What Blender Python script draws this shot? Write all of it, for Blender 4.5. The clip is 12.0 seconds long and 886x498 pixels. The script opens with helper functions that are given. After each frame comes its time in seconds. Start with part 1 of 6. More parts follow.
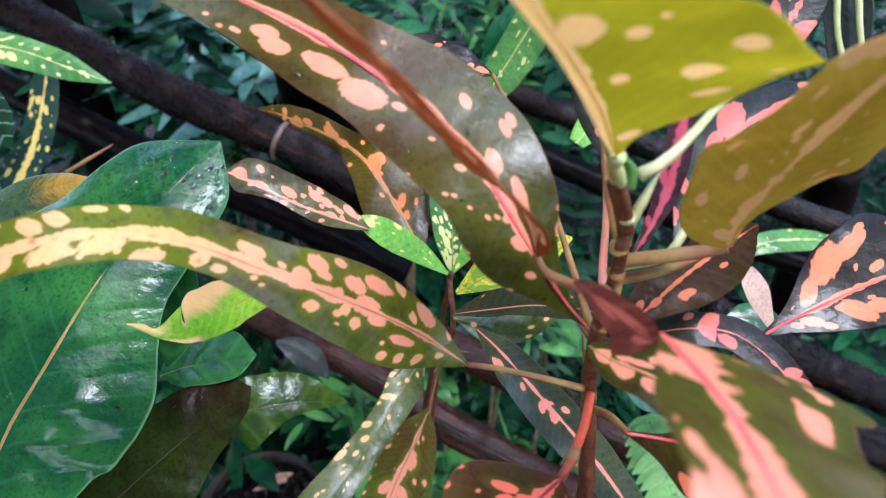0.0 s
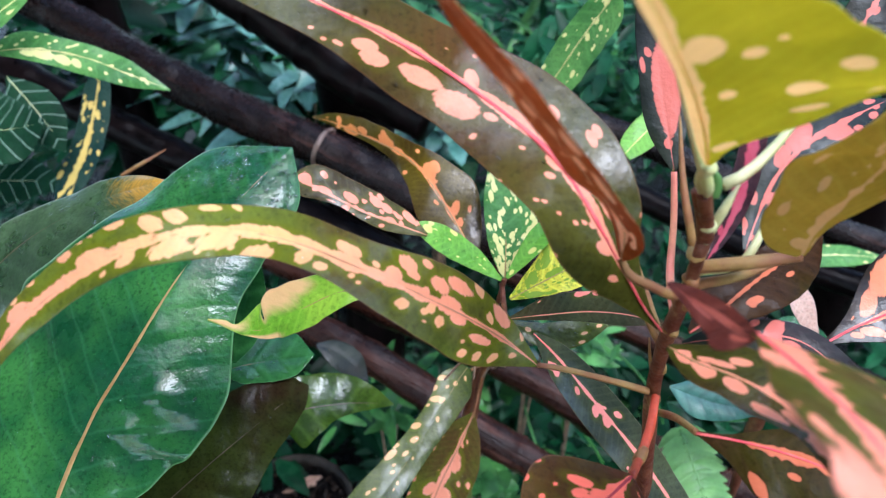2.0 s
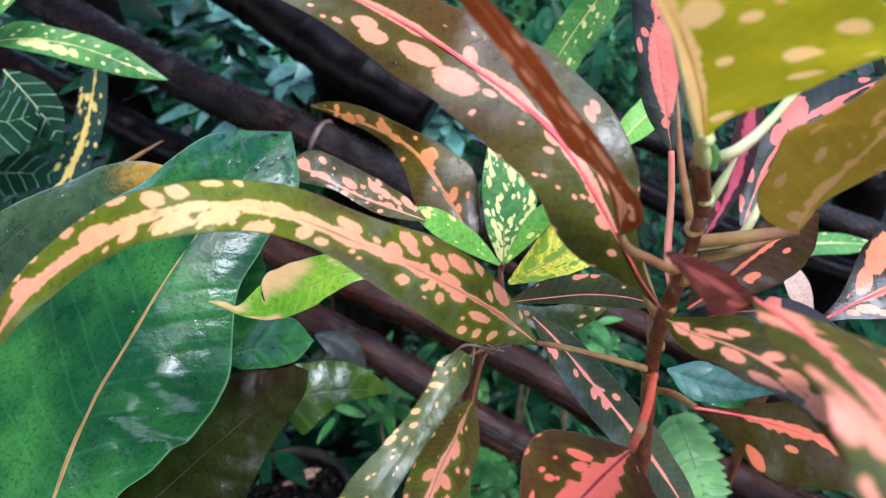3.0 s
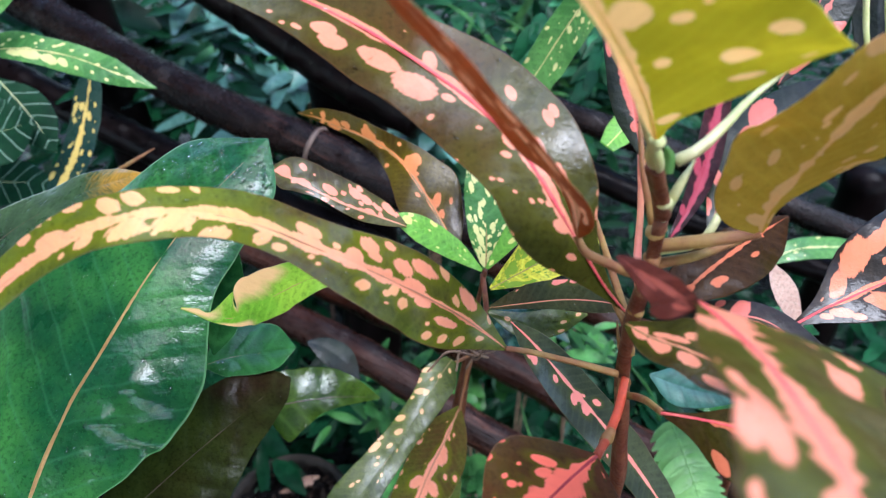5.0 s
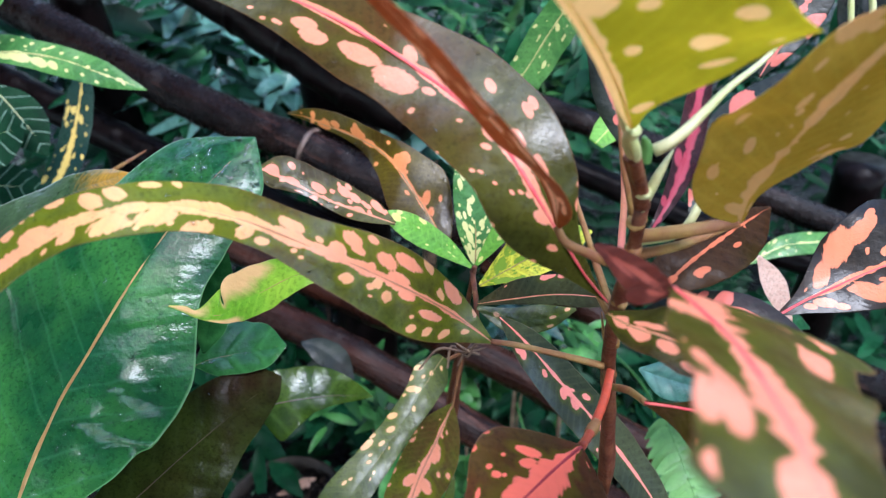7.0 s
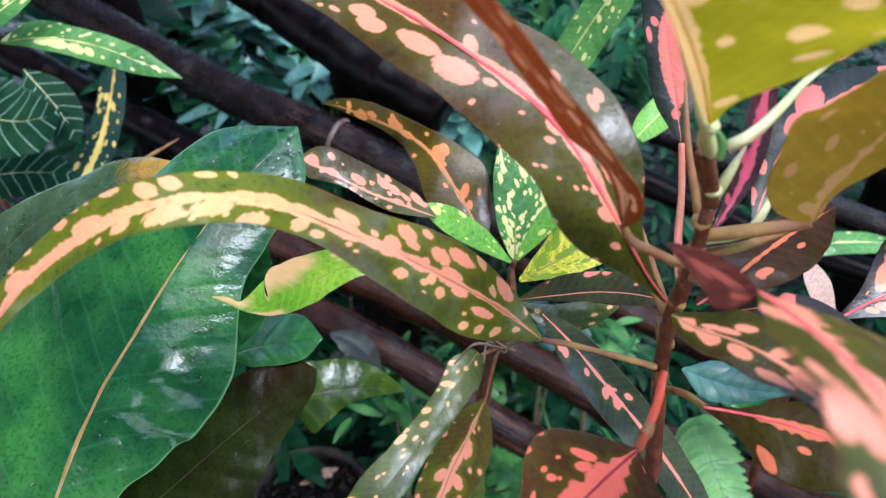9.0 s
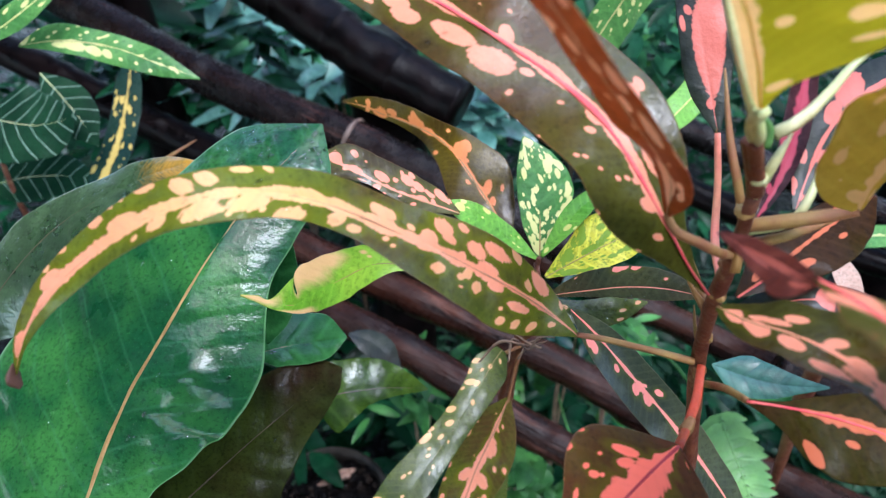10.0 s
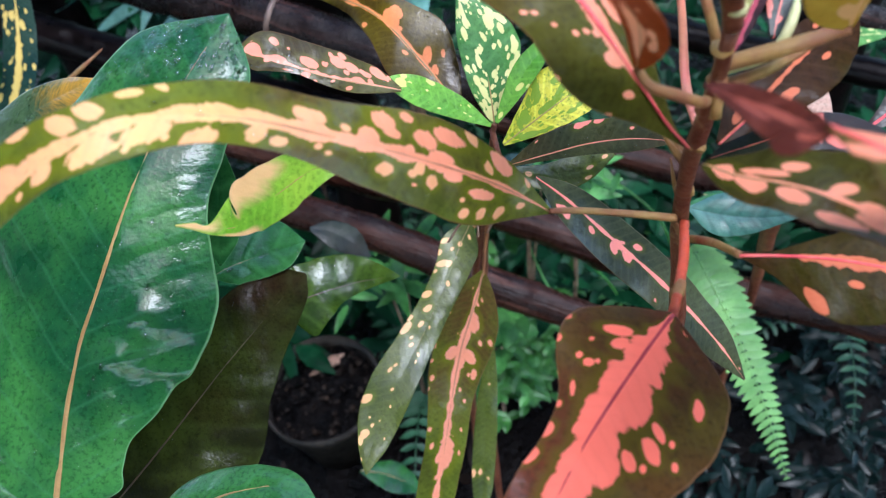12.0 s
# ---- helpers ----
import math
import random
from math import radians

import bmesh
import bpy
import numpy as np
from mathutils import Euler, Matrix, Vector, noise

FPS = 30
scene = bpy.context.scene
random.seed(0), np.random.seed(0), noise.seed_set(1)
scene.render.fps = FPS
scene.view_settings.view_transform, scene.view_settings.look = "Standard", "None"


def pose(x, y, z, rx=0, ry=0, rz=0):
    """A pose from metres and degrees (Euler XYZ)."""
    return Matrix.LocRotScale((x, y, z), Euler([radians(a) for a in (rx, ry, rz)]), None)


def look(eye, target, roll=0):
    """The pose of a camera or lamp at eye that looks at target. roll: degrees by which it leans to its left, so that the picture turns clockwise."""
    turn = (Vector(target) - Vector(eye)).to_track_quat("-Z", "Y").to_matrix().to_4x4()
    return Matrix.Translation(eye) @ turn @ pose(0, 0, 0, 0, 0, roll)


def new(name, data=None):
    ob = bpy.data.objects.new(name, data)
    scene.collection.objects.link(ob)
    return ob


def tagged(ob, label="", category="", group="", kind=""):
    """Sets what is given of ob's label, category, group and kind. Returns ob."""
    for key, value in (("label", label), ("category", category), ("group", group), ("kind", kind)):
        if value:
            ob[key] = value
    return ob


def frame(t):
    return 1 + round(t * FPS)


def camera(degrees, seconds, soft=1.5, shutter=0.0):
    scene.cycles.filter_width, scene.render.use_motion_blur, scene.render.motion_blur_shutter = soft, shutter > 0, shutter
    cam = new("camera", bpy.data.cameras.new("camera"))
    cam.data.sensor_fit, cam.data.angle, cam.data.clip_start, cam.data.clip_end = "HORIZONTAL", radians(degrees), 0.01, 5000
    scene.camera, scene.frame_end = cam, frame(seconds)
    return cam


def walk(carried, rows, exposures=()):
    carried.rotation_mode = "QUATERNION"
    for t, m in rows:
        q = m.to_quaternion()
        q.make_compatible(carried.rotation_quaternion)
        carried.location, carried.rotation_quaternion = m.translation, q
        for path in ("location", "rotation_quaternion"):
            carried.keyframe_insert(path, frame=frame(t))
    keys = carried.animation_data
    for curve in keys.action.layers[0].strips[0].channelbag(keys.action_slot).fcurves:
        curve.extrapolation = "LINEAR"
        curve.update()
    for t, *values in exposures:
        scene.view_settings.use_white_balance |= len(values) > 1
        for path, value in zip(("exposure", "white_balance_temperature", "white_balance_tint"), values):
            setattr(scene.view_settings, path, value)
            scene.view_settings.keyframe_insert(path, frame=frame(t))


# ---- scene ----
cam = camera(61.39, 12.0, soft=1.1)
ROWS = [
    (0, -0.00059, -0.00089, 1.24989, 50.108, -0.339, 0.210),
    (0.5, -0.01546, -0.01120, 1.25657, 50.958, -0.919, 1.649),
    (1, -0.01721, -0.01348, 1.25095, 50.528, 0.184, 1.195),
    (1.5, -0.00807, -0.01009, 1.25466, 51.076, 0.740, -0.347),
    (2, -0.02195, -0.01288, 1.25608, 50.891, -0.263, 2.077),
    (2.5, -0.03240, -0.01788, 1.25553, 51.140, -0.813, 2.896),
    (3, -0.02275, -0.01859, 1.25221, 50.588, -0.191, 1.711),
    (3.5, -0.01642, -0.02048, 1.25108, 50.744, 0.301, 1.589),
    (3.7, -0.00973, -0.01907, 1.25134, 50.569, 0.865, 1.128),
    (5.3, -0.00776, -0.01781, 1.25124, 51.161, 0.084, 2.402),
    (5.5, -0.01181, -0.01776, 1.25171, 51.071, 0.044, 2.826),
    (6, -0.01769, -0.02411, 1.24920, 50.994, 0.153, 3.110),
    (6.5, -0.01092, -0.02479, 1.24759, 50.899, 0.748, 2.180),
    (7, -0.00274, -0.02093, 1.24966, 51.278, 0.700, 1.338),
    (7.2, 0.00031, -0.01852, 1.25133, 51.385, 0.859, 0.966),
    (8.8, -0.01011, -0.01726, 1.24962, 51.096, 0.585, 2.476),
    (9, -0.01546, -0.01542, 1.24652, 50.680, 0.830, 3.083),
    (9.5, -0.01827, -0.01288, 1.24723, 50.824, 2.095, 2.830),
    (10, -0.02439, -0.01430, 1.24266, 50.725, 1.827, 3.245),
    (10.5, -0.01871, -0.01248, 1.24656, 50.389, 3.235, 1.635),
    (11, -0.02344, 0.00025, 1.23092, 43.460, 4.657, -0.925),
    (11.5, -0.02707, 0.01068, 1.23399, 42.165, 4.290, -2.344),
    (12, -0.02310, 0.01329, 1.22995, 39.765, 6.425, -5.428),
]
cam.data.dof.use_dof = True
cam.data.dof.focus_distance, cam.data.dof.aperture_fstop = 0.35, 13.0
walk(cam, [(t, pose(x, y, z, rx, ry, rz)) for t, x, y, z, rx, ry, rz in ROWS], exposures=[(0, 2.52, 6200, 10)])

# ---- light: a bright overcast sky, partly blocked by trees added out of view ----
world = bpy.data.worlds.new("sky")
scene.world = world
world.use_nodes = True
wn = world.node_tree.nodes
sky = wn.new("ShaderNodeTexSky")
sky.sky_type, sky.sun_disc = "NISHITA", False
sky.sun_elevation, sky.sun_rotation = radians(74), radians(158)
sky.air_density, sky.dust_density = 1.0, 1.0
wn["Background"].inputs["Strength"].default_value = 0.15
world.node_tree.links.new(sky.outputs[0], wn["Background"].inputs["Color"])
sun = new("sun", bpy.data.lights.new("sun", "SUN"))
sun.data.energy, sun.data.angle, sun.data.color = 0.47, radians(20), (0.93, 0.97, 1.11)
sun.matrix_world = look((0.85, -0.75, 2.7), (0, 0, 0))


# ---- materials ----
class Nodes:
    """A short way to write a node material."""

    def __init__(self, name):
        self.mat = bpy.data.materials.new(name)
        self.mat.use_nodes = True
        self.tree = self.mat.node_tree
        self.bsdf = self.tree.nodes["Principled BSDF"]
        self.out = self.tree.nodes["Material Output"]

    def put(self, socket, value):
        if isinstance(value, bpy.types.NodeSocket):
            self.tree.links.new(value, socket)
        elif isinstance(value, (tuple, list)) and len(value) == 3 and len(socket.default_value) == 4:
            socket.default_value = (*value, 1.0)
        else:
            socket.default_value = value

    def set(self, **values):
        for key, value in values.items():
            self.put(self.bsdf.inputs[key.replace("_", " ")], value)

    def attr(self, name):
        n = self.tree.nodes.new("ShaderNodeAttribute")
        n.attribute_name = name
        return n.outputs["Fac"]

    def coord(self):
        return self.tree.nodes.new("ShaderNodeTexCoord").outputs["Object"]

    def rand(self):
        return self.tree.nodes.new("ShaderNodeObjectInfo").outputs["Random"]

    def island(self):
        return self.tree.nodes.new("ShaderNodeNewGeometry").outputs["Random Per Island"]

    def noise(self, scale, detail=3.0, vector=None, rough=0.55, stretch=None):
        n = self.tree.nodes.new("ShaderNodeTexNoise")
        vector = vector or self.coord()
        if stretch:
            m = self.tree.nodes.new("ShaderNodeMapping")
            self.put(m.inputs["Vector"], vector)
            m.inputs["Scale"].default_value = stretch
            vector = m.outputs[0]
        self.put(n.inputs["Vector"], vector)
        n.inputs["Scale"].default_value, n.inputs["Detail"].default_value = scale, detail
        n.inputs["Roughness"].default_value = rough
        return n.outputs["Fac"]

    def math(self, op, a, b=0.0, c=0.0):
        n = self.tree.nodes.new("ShaderNodeMath")
        n.operation = op
        for s, v in zip(n.inputs, (a, b, c)):
            self.put(s, v)
        return n.outputs[0]

    def step(self, value, lo, hi, a=0.0, b=1.0):
        n = self.tree.nodes.new("ShaderNodeMapRange")
        n.interpolation_type = "SMOOTHSTEP"
        for s, v in zip(n.inputs, (value, lo, hi, a, b)):
            self.put(s, v)
        return n.outputs[0]

    def mix(self, fac, a, b, blend="MIX"):
        n = self.tree.nodes.new("ShaderNodeMix")
        n.data_type, n.blend_type = "RGBA", blend
        self.put(n.inputs[0], fac)
        self.put(n.inputs[6], a)
        self.put(n.inputs[7], b)
        return n.outputs[2]

    def bump(self, height, strength=0.3, distance=0.001):
        n = self.tree.nodes.new("ShaderNodeBump")
        n.inputs["Strength"].default_value, n.inputs["Distance"].default_value = strength, distance
        self.put(n.inputs["Height"], height)
        self.put(self.bsdf.inputs["Normal"], n.outputs[0])
        self.put(self.bsdf.inputs["Coat Normal"], n.outputs[0])
        return n.outputs[0]

    def translucent(self, colour, amount):
        t = self.tree.nodes.new("ShaderNodeBsdfTranslucent")
        m = self.tree.nodes.new("ShaderNodeMixShader")
        self.put(t.inputs["Color"], colour)
        m.inputs[0].default_value = amount
        self.tree.links.new(self.bsdf.outputs[0], m.inputs[1])
        self.tree.links.new(t.outputs[0], m.inputs[2])
        self.tree.links.new(m.outputs[0], self.out.inputs["Surface"])


def blade(name, dark, light, blot, gold, rough=0.3, thin=0.0, vein=0.10, red=None, speck=0.5, pitch=600.0, bump=0.45, coat=0.15, spec=0.2, vsharp=9.0, ragged=0.35, halo=None, rim_tint=None, coat_ior=1.5, wet=False, film=(0.10, 0.26), soft=0.10, veincol=None, speckcol=None, gleam=(24.0, 0.42, 0.62)):
    """A leaf's face: mottled ground, blotches with edges that follow the side veins, faint veins, a moist skin."""
    n = Nodes(name)
    base = n.mix(n.step(n.noise(26.0, 5.0), 0.35, 0.65), dark, light)
    if red:
        base = n.mix(n.step(n.noise(11.0, 4.0), 0.48, 0.72), base, red)
    base = n.mix(n.math("MULTIPLY", n.step(n.noise(520.0, 3.0), 0.45, 0.75), speck), base, speckcol or tuple(0.4 * v for v in dark))
    base = n.mix(n.math("MULTIPLY", n.step(n.noise(900.0, 2.0), 0.64, 0.73), 0.15), base, tuple(min(1.0, 1.8 * v + 0.008) for v in light))
    along, across = n.attr("along"), n.attr("across")
    wob = n.math("MULTIPLY", n.noise(60.0, 2.0), 0.004)
    k = n.math("ADD", n.math("SUBTRACT", along, n.math("MULTIPLY", across, 0.7)), wob)
    veins = n.math("POWER", n.math("ABSOLUTE", n.math("SINE", n.math("MULTIPLY", k, pitch))), vsharp)
    base = n.mix(n.math("MULTIPLY", veins, vein), base, veincol or tuple(min(1.0, 2.0 * v + 0.015) for v in light))
    both = n.tree.nodes.new("ShaderNodeCombineXYZ")
    n.put(both.inputs[0], n.math("MULTIPLY", k, 3.0))
    n.put(both.inputs[1], across)
    n.put(both.inputs[2], n.math("MULTIPLY", n.rand(), 9.0))
    rag = n.math("MULTIPLY", n.math("SUBTRACT", n.noise(230.0, 2.5, both.outputs[0]), 0.5), ragged)
    rag2 = n.math("MULTIPLY", n.math("SUBTRACT", n.noise(420.0, 2.0), 0.5), 0.07)
    field = n.math("ADD", n.attr("blot"), n.math("ADD", rag, rag2))
    if halo:
        base = n.mix(n.math("MULTIPLY", n.step(n.math("ADD", n.attr("blot"), n.math("MULTIPLY", n.noise(40.0, 3.0), 0.5)), -0.8, 0.3), 0.65), base, halo)
    mask = n.step(field, 0.0, soft)
    pigment = n.mix(n.attr("gold"), blot, gold)
    pigment = n.mix(n.math("MULTIPLY", n.step(n.noise(60.0, 4.0), 0.4, 0.75), 0.3), pigment, tuple(min(1.0, 1.1 * v + 0.04) for v in blot))
    pigment = n.mix(n.math("MULTIPLY", veins, 0.12), pigment, tuple(0.75 * v for v in blot))
    rim = n.step(field, 0.03, 0.25)
    pigment = n.mix(rim, n.mix(0.4, pigment, tuple(0.65 * v for v in blot)), pigment)
    colour = n.mix(mask, base, pigment)
    if rim_tint:
        colour = n.mix(n.math("MULTIPLY", n.step(n.attr("rim"), 0.968, 0.992), 0.55), colour, rim_tint)
    n.set(Base_Color=colour, Roughness=n.step(n.noise(75.0, 4.0), 0.25, 0.75, rough * 0.75, rough * 1.4), Specular_IOR_Level=spec,
          Coat_Weight=coat if wet else n.math("MULTIPLY", n.step(n.noise(gleam[0], 4.0), gleam[1], gleam[2]), coat), Coat_Roughness=n.step(n.noise(160.0, 3.0), 0.3, 0.7, *film), Coat_IOR=coat_ior)
    height = n.math("ADD", n.math("ADD", n.math("MULTIPLY", n.noise(110.0, 5.0), 1.2), n.math("ADD", n.math("MULTIPLY", n.noise(330.0, 2.0), 0.3), n.math("MULTIPLY", n.noise(1000.0, 2.0), 0.12))), n.math("MULTIPLY", veins, -0.012))
    n.bump(height, bump, 0.0011)
    if thin:
        n.translucent(colour, thin)
    return n.mat


def plain(name, colour, colour2, scale=40.0, rough=0.5, bump=0.2, stretch=None, coat=0.0, island=0.0, dist=0.001, spec=0.5, patch=None, grain=None, thin=0.0):
    n = Nodes(name)
    along = None
    if grain:
        dot, scl, sub = (n.tree.nodes.new("ShaderNodeVectorMath") for _ in range(3))
        dot.operation, scl.operation, sub.operation = "DOT_PRODUCT", "SCALE", "SUBTRACT"
        place = n.coord()
        n.put(dot.inputs[0], place)
        dot.inputs[1].default_value = grain
        scl.inputs[0].default_value = tuple(0.9 * q for q in grain)
        n.put(scl.inputs["Scale"], dot.outputs["Value"])
        n.put(sub.inputs[0], place)
        n.put(sub.inputs[1], scl.outputs[0])
        along = sub.outputs[0]
    c = n.mix(n.step(n.noise(scale, 5.0, along, stretch=stretch), 0.3, 0.7), colour, colour2)
    c = n.mix(n.math("MULTIPLY", n.step(n.noise(scale * 9, 3.0), 0.4, 0.8), 0.35), c, tuple(0.5 * v for v in colour))
    if patch:
        c = n.mix(n.math("MULTIPLY", n.step(n.noise(scale * 0.9, 6.0, along, rough=0.7), 0.56, 0.70), 0.6), c, patch)
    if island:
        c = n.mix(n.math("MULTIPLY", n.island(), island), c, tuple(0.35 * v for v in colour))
    n.set(Base_Color=c, Roughness=n.step(n.noise(scale * 2, 3.0), 0.2, 0.8, rough * 0.7, min(1.0, rough * 1.3)), Coat_Weight=coat, Coat_Roughness=0.12, Specular_IOR_Level=spec)
    n.bump(n.noise(scale * 4, 5.0, along, stretch=stretch), bump, dist)
    if thin:
        n.translucent(c, thin)
    return n.mat


SALMON, GOLD = (0.77, 0.265, 0.155), (0.70, 0.43, 0.155)
TOP = {
    "blotch": blade("olive_leaf_salmon_blotches", (0.056, 0.066, 0.009), (0.112, 0.140, 0.013), SALMON, GOLD, red=(0.085, 0.042, 0.012), vein=0.05, halo=(0.125, 0.132, 0.006), rough=0.42, spec=0.04, coat=0.9, coat_ior=1.55, film=(0.10, 0.24), gleam=(17.0, 0.46, 0.68), ragged=0.8, rim_tint=(0.16, 0.075, 0.035)),
    "redblotch": blade("red_olive_leaf_salmon_blotches", (0.036, 0.018, 0.005), (0.066, 0.042, 0.007), (0.82, 0.15, 0.095), GOLD, red=(0.100, 0.022, 0.010), vein=0.05, halo=(0.09, 0.07, 0.006), rough=0.42, spec=0.05, coat=0.6, film=(0.12, 0.26), gleam=(17.0, 0.46, 0.68), ragged=0.45, rim_tint=(0.16, 0.075, 0.035)),
    "near": blade("olive_leaf_broad_pink_centre", (0.036, 0.034, 0.006), (0.068, 0.070, 0.008), (0.78, 0.25, 0.15), GOLD, red=(0.085, 0.042, 0.012), vein=0.05, halo=(0.08, 0.085, 0.006), rough=0.45, spec=0.05, coat=0.6, film=(0.14, 0.3), gleam=(17.0, 0.46, 0.68), ragged=0.6, rim_tint=(0.16, 0.075, 0.035)),
    "spotted": blade("olive_leaf_round_blotches", (0.030, 0.027, 0.005), (0.064, 0.062, 0.008), SALMON, GOLD, red=(0.085, 0.034, 0.010), vein=0.05, halo=(0.075, 0.066, 0.006), rough=0.45, spec=0.03, coat=0.8, coat_ior=1.5, film=(0.18, 0.36), gleam=(17.0, 0.46, 0.68), ragged=0.45, rim_tint=(0.16, 0.075, 0.035)),
    "rust": blade("rusty_leaf", (0.046, 0.026, 0.004), (0.090, 0.064, 0.006), (0.75, 0.23, 0.09), (0.8, 0.33, 0.07), red=(0.05, 0.055, 0.008), halo=(0.11, 0.075, 0.006), rough=0.42, spec=0.04, coat=0.9, coat_ior=1.5, film=(0.10, 0.24), gleam=(17.0, 0.46, 0.68), ragged=0.5, rim_tint=(0.16, 0.075, 0.035)),
    "rustgrey": blade("grey_olive_leaf_coral_specks", (0.034, 0.030, 0.010), (0.070, 0.066, 0.016), (0.78, 0.24, 0.15), (0.8, 0.36, 0.10), red=(0.05, 0.030, 0.010), halo=(0.085, 0.075, 0.008), rough=0.36, spec=0.08, coat=0.8, film=(0.08, 0.2), gleam=(17.0, 0.46, 0.68), ragged=0.3, rim_tint=(0.16, 0.075, 0.035)),
    "greyolive": blade("grey_olive_leaf", (0.022, 0.028, 0.014), (0.048, 0.056, 0.022), (0.76, 0.22, 0.17), GOLD, red=(0.05, 0.034, 0.014), halo=(0.07, 0.075, 0.012), rough=0.32, spec=0.12, coat=0.9, film=(0.08, 0.2), gleam=(17.0, 0.46, 0.68), ragged=0.5, rim_tint=(0.14, 0.10, 0.05)),
    "darkrust": blade("wet_dark_leaf_rust_blotches", (0.010, 0.007, 0.004), (0.024, 0.014, 0.006), (0.70, 0.19, 0.085), (0.7, 0.3, 0.08), red=(0.03, 0.010, 0.006), rough=0.35, spec=0.08, coat=0.45, film=(0.08, 0.2), bump=0.5, ragged=0.6),
    "wetolive": blade("wet_olive_leaf_yellow_tip", (0.022, 0.048, 0.020), (0.056, 0.100, 0.042), (0.40, 0.20, 0.018), (0.4, 0.2, 0.018), red=(0.05, 0.035, 0.008), rough=0.3, vein=0.1, pitch=196.0, bump=0.6, spec=0.2, coat=1.0, coat_ior=1.6, wet=True, film=(0.05, 0.18), ragged=0.5, soft=0.5),
    "freshgreen": blade("fresh_wet_green_leaf", (0.012, 0.072, 0.018), (0.038, 0.15, 0.034), (0.45, 0.26, 0.03), GOLD, rough=0.25, speck=0.3, vein=0.2, pitch=196.0, bump=0.45, spec=0.05, coat=0.8, film=(0.04, 0.14), rim_tint=(0.12, 0.26, 0.10)),
    "tealrib": blade("pale_teal_ribbed_leaf", (0.035, 0.12, 0.088), (0.09, 0.22, 0.16), (0.4, 0.5, 0.4), GOLD, rough=0.3, speck=0.2, vein=0.45, pitch=420.0, vsharp=6.0, veincol=(0.016, 0.075, 0.055), bump=0.4, spec=0.25, coat=0.5, film=(0.08, 0.2)),
    "brown": blade("red_brown_leaf", (0.022, 0.008, 0.003), (0.044, 0.019, 0.005), (0.52, 0.13, 0.06), (0.6, 0.2, 0.06), red=(0.030, 0.028, 0.004), rough=0.3, spec=0.04, coat=0.05),
    "redbase": blade("rolled_red_leaf_base", (0.040, 0.008, 0.006), (0.085, 0.018, 0.011), (0.24, 0.055, 0.036), (0.24, 0.055, 0.036), vein=0.3, pitch=300.0, rough=0.45, spec=0.05, coat=0.0),
    "dark": blade("dark_croton_leaf", (0.009, 0.012, 0.010), (0.020, 0.025, 0.014), (0.58, 0.14, 0.10), GOLD, red=(0.024, 0.012, 0.009), spec=0.15),
    "magenta": blade("dark_leaf_magenta_centre", (0.022, 0.008, 0.010), (0.05, 0.014, 0.016), (0.36, 0.05, 0.075), (0.36, 0.05, 0.075), spec=0.1, ragged=0.3, soft=0.4),
    "olive": blade("olive_croton_leaf", (0.042, 0.058, 0.011), (0.086, 0.105, 0.015), (0.78, 0.37, 0.18), (0.82, 0.48, 0.16), spec=0.12, coat=0.6, film=(0.1, 0.26), halo=(0.12, 0.14, 0.015)),
    "gold": blade("gold_dust_leaf", (0.045, 0.15, 0.035), (0.10, 0.25, 0.06), (0.60, 0.57, 0.22), (0.66, 0.60, 0.22), vein=0.12, pitch=300.0, ragged=0.6, spec=0.1, coat=0.5, film=(0.08, 0.2)),
    "darkgold": blade("mustard_leaf", (0.007, 0.026, 0.022), (0.018, 0.042, 0.028), (0.52, 0.37, 0.10), (0.54, 0.38, 0.10), ragged=0.9, spec=0.1, coat=0.05),
    "yellow": blade("yellow_leaf", (0.40, 0.38, 0.025), (0.56, 0.50, 0.05), (0.16, 0.26, 0.02), (0.16, 0.26, 0.03), vein=0.25, ragged=0.6, speck=0.95, speckcol=(0.09, 0.18, 0.02)),
    "lime": blade("fresh_green_leaf", (0.08, 0.26, 0.03), (0.17, 0.40, 0.05), (0.66, 0.64, 0.18), (0.7, 0.66, 0.2), vein=0.12, thin=0.15, ragged=0.5, rim_tint=(0.16, 0.075, 0.035)),
    "limedead": blade("lime_leaf_with_dry_patch", (0.13, 0.31, 0.02), (0.27, 0.45, 0.04), (0.62, 0.38, 0.16), (0.45, 0.24, 0.09), vein=0.08, thin=0.15, soft=0.7, ragged=0.3, rim_tint=(0.16, 0.075, 0.035)),
    "green": blade("glossy_green_leaf", (0.007, 0.062, 0.019), (0.036, 0.145, 0.030), (0.45, 0.26, 0.03), (0.5, 0.28, 0.03), red=(0.006, 0.044, 0.016), rough=0.3, speck=0.6, vein=0.14, pitch=180.0, bump=0.36, spec=0.05, coat=0.6, coat_ior=1.5, wet=True, film=(0.03, 0.10), vsharp=70.0, veincol=(0.06, 0.21, 0.10), rim_tint=(0.12, 0.26, 0.10)),
    # deepgreen: shade under the large leaf is painted into these dark tones
    "deepgreen": blade("green_leaf_painted_shaded", (0.009, 0.010, 0.003), (0.034, 0.044, 0.007), (0.3, 0.2, 0.05), GOLD, rough=0.45, red=(0.024, 0.008, 0.005), vein=0.07, pitch=196.0, coat=0.25, film=(0.1, 0.25), spec=0.02),
    "mossy": blade("olive_green_leaf", (0.016, 0.038, 0.004), (0.046, 0.084, 0.008), (0.36, 0.18, 0.015), (0.2, 0.1, 0.02), rough=0.35, vein=0.2, pitch=196.0, bump=0.45, spec=0.04, coat=0.8, film=(0.04, 0.14), ragged=0.5, soft=0.5),
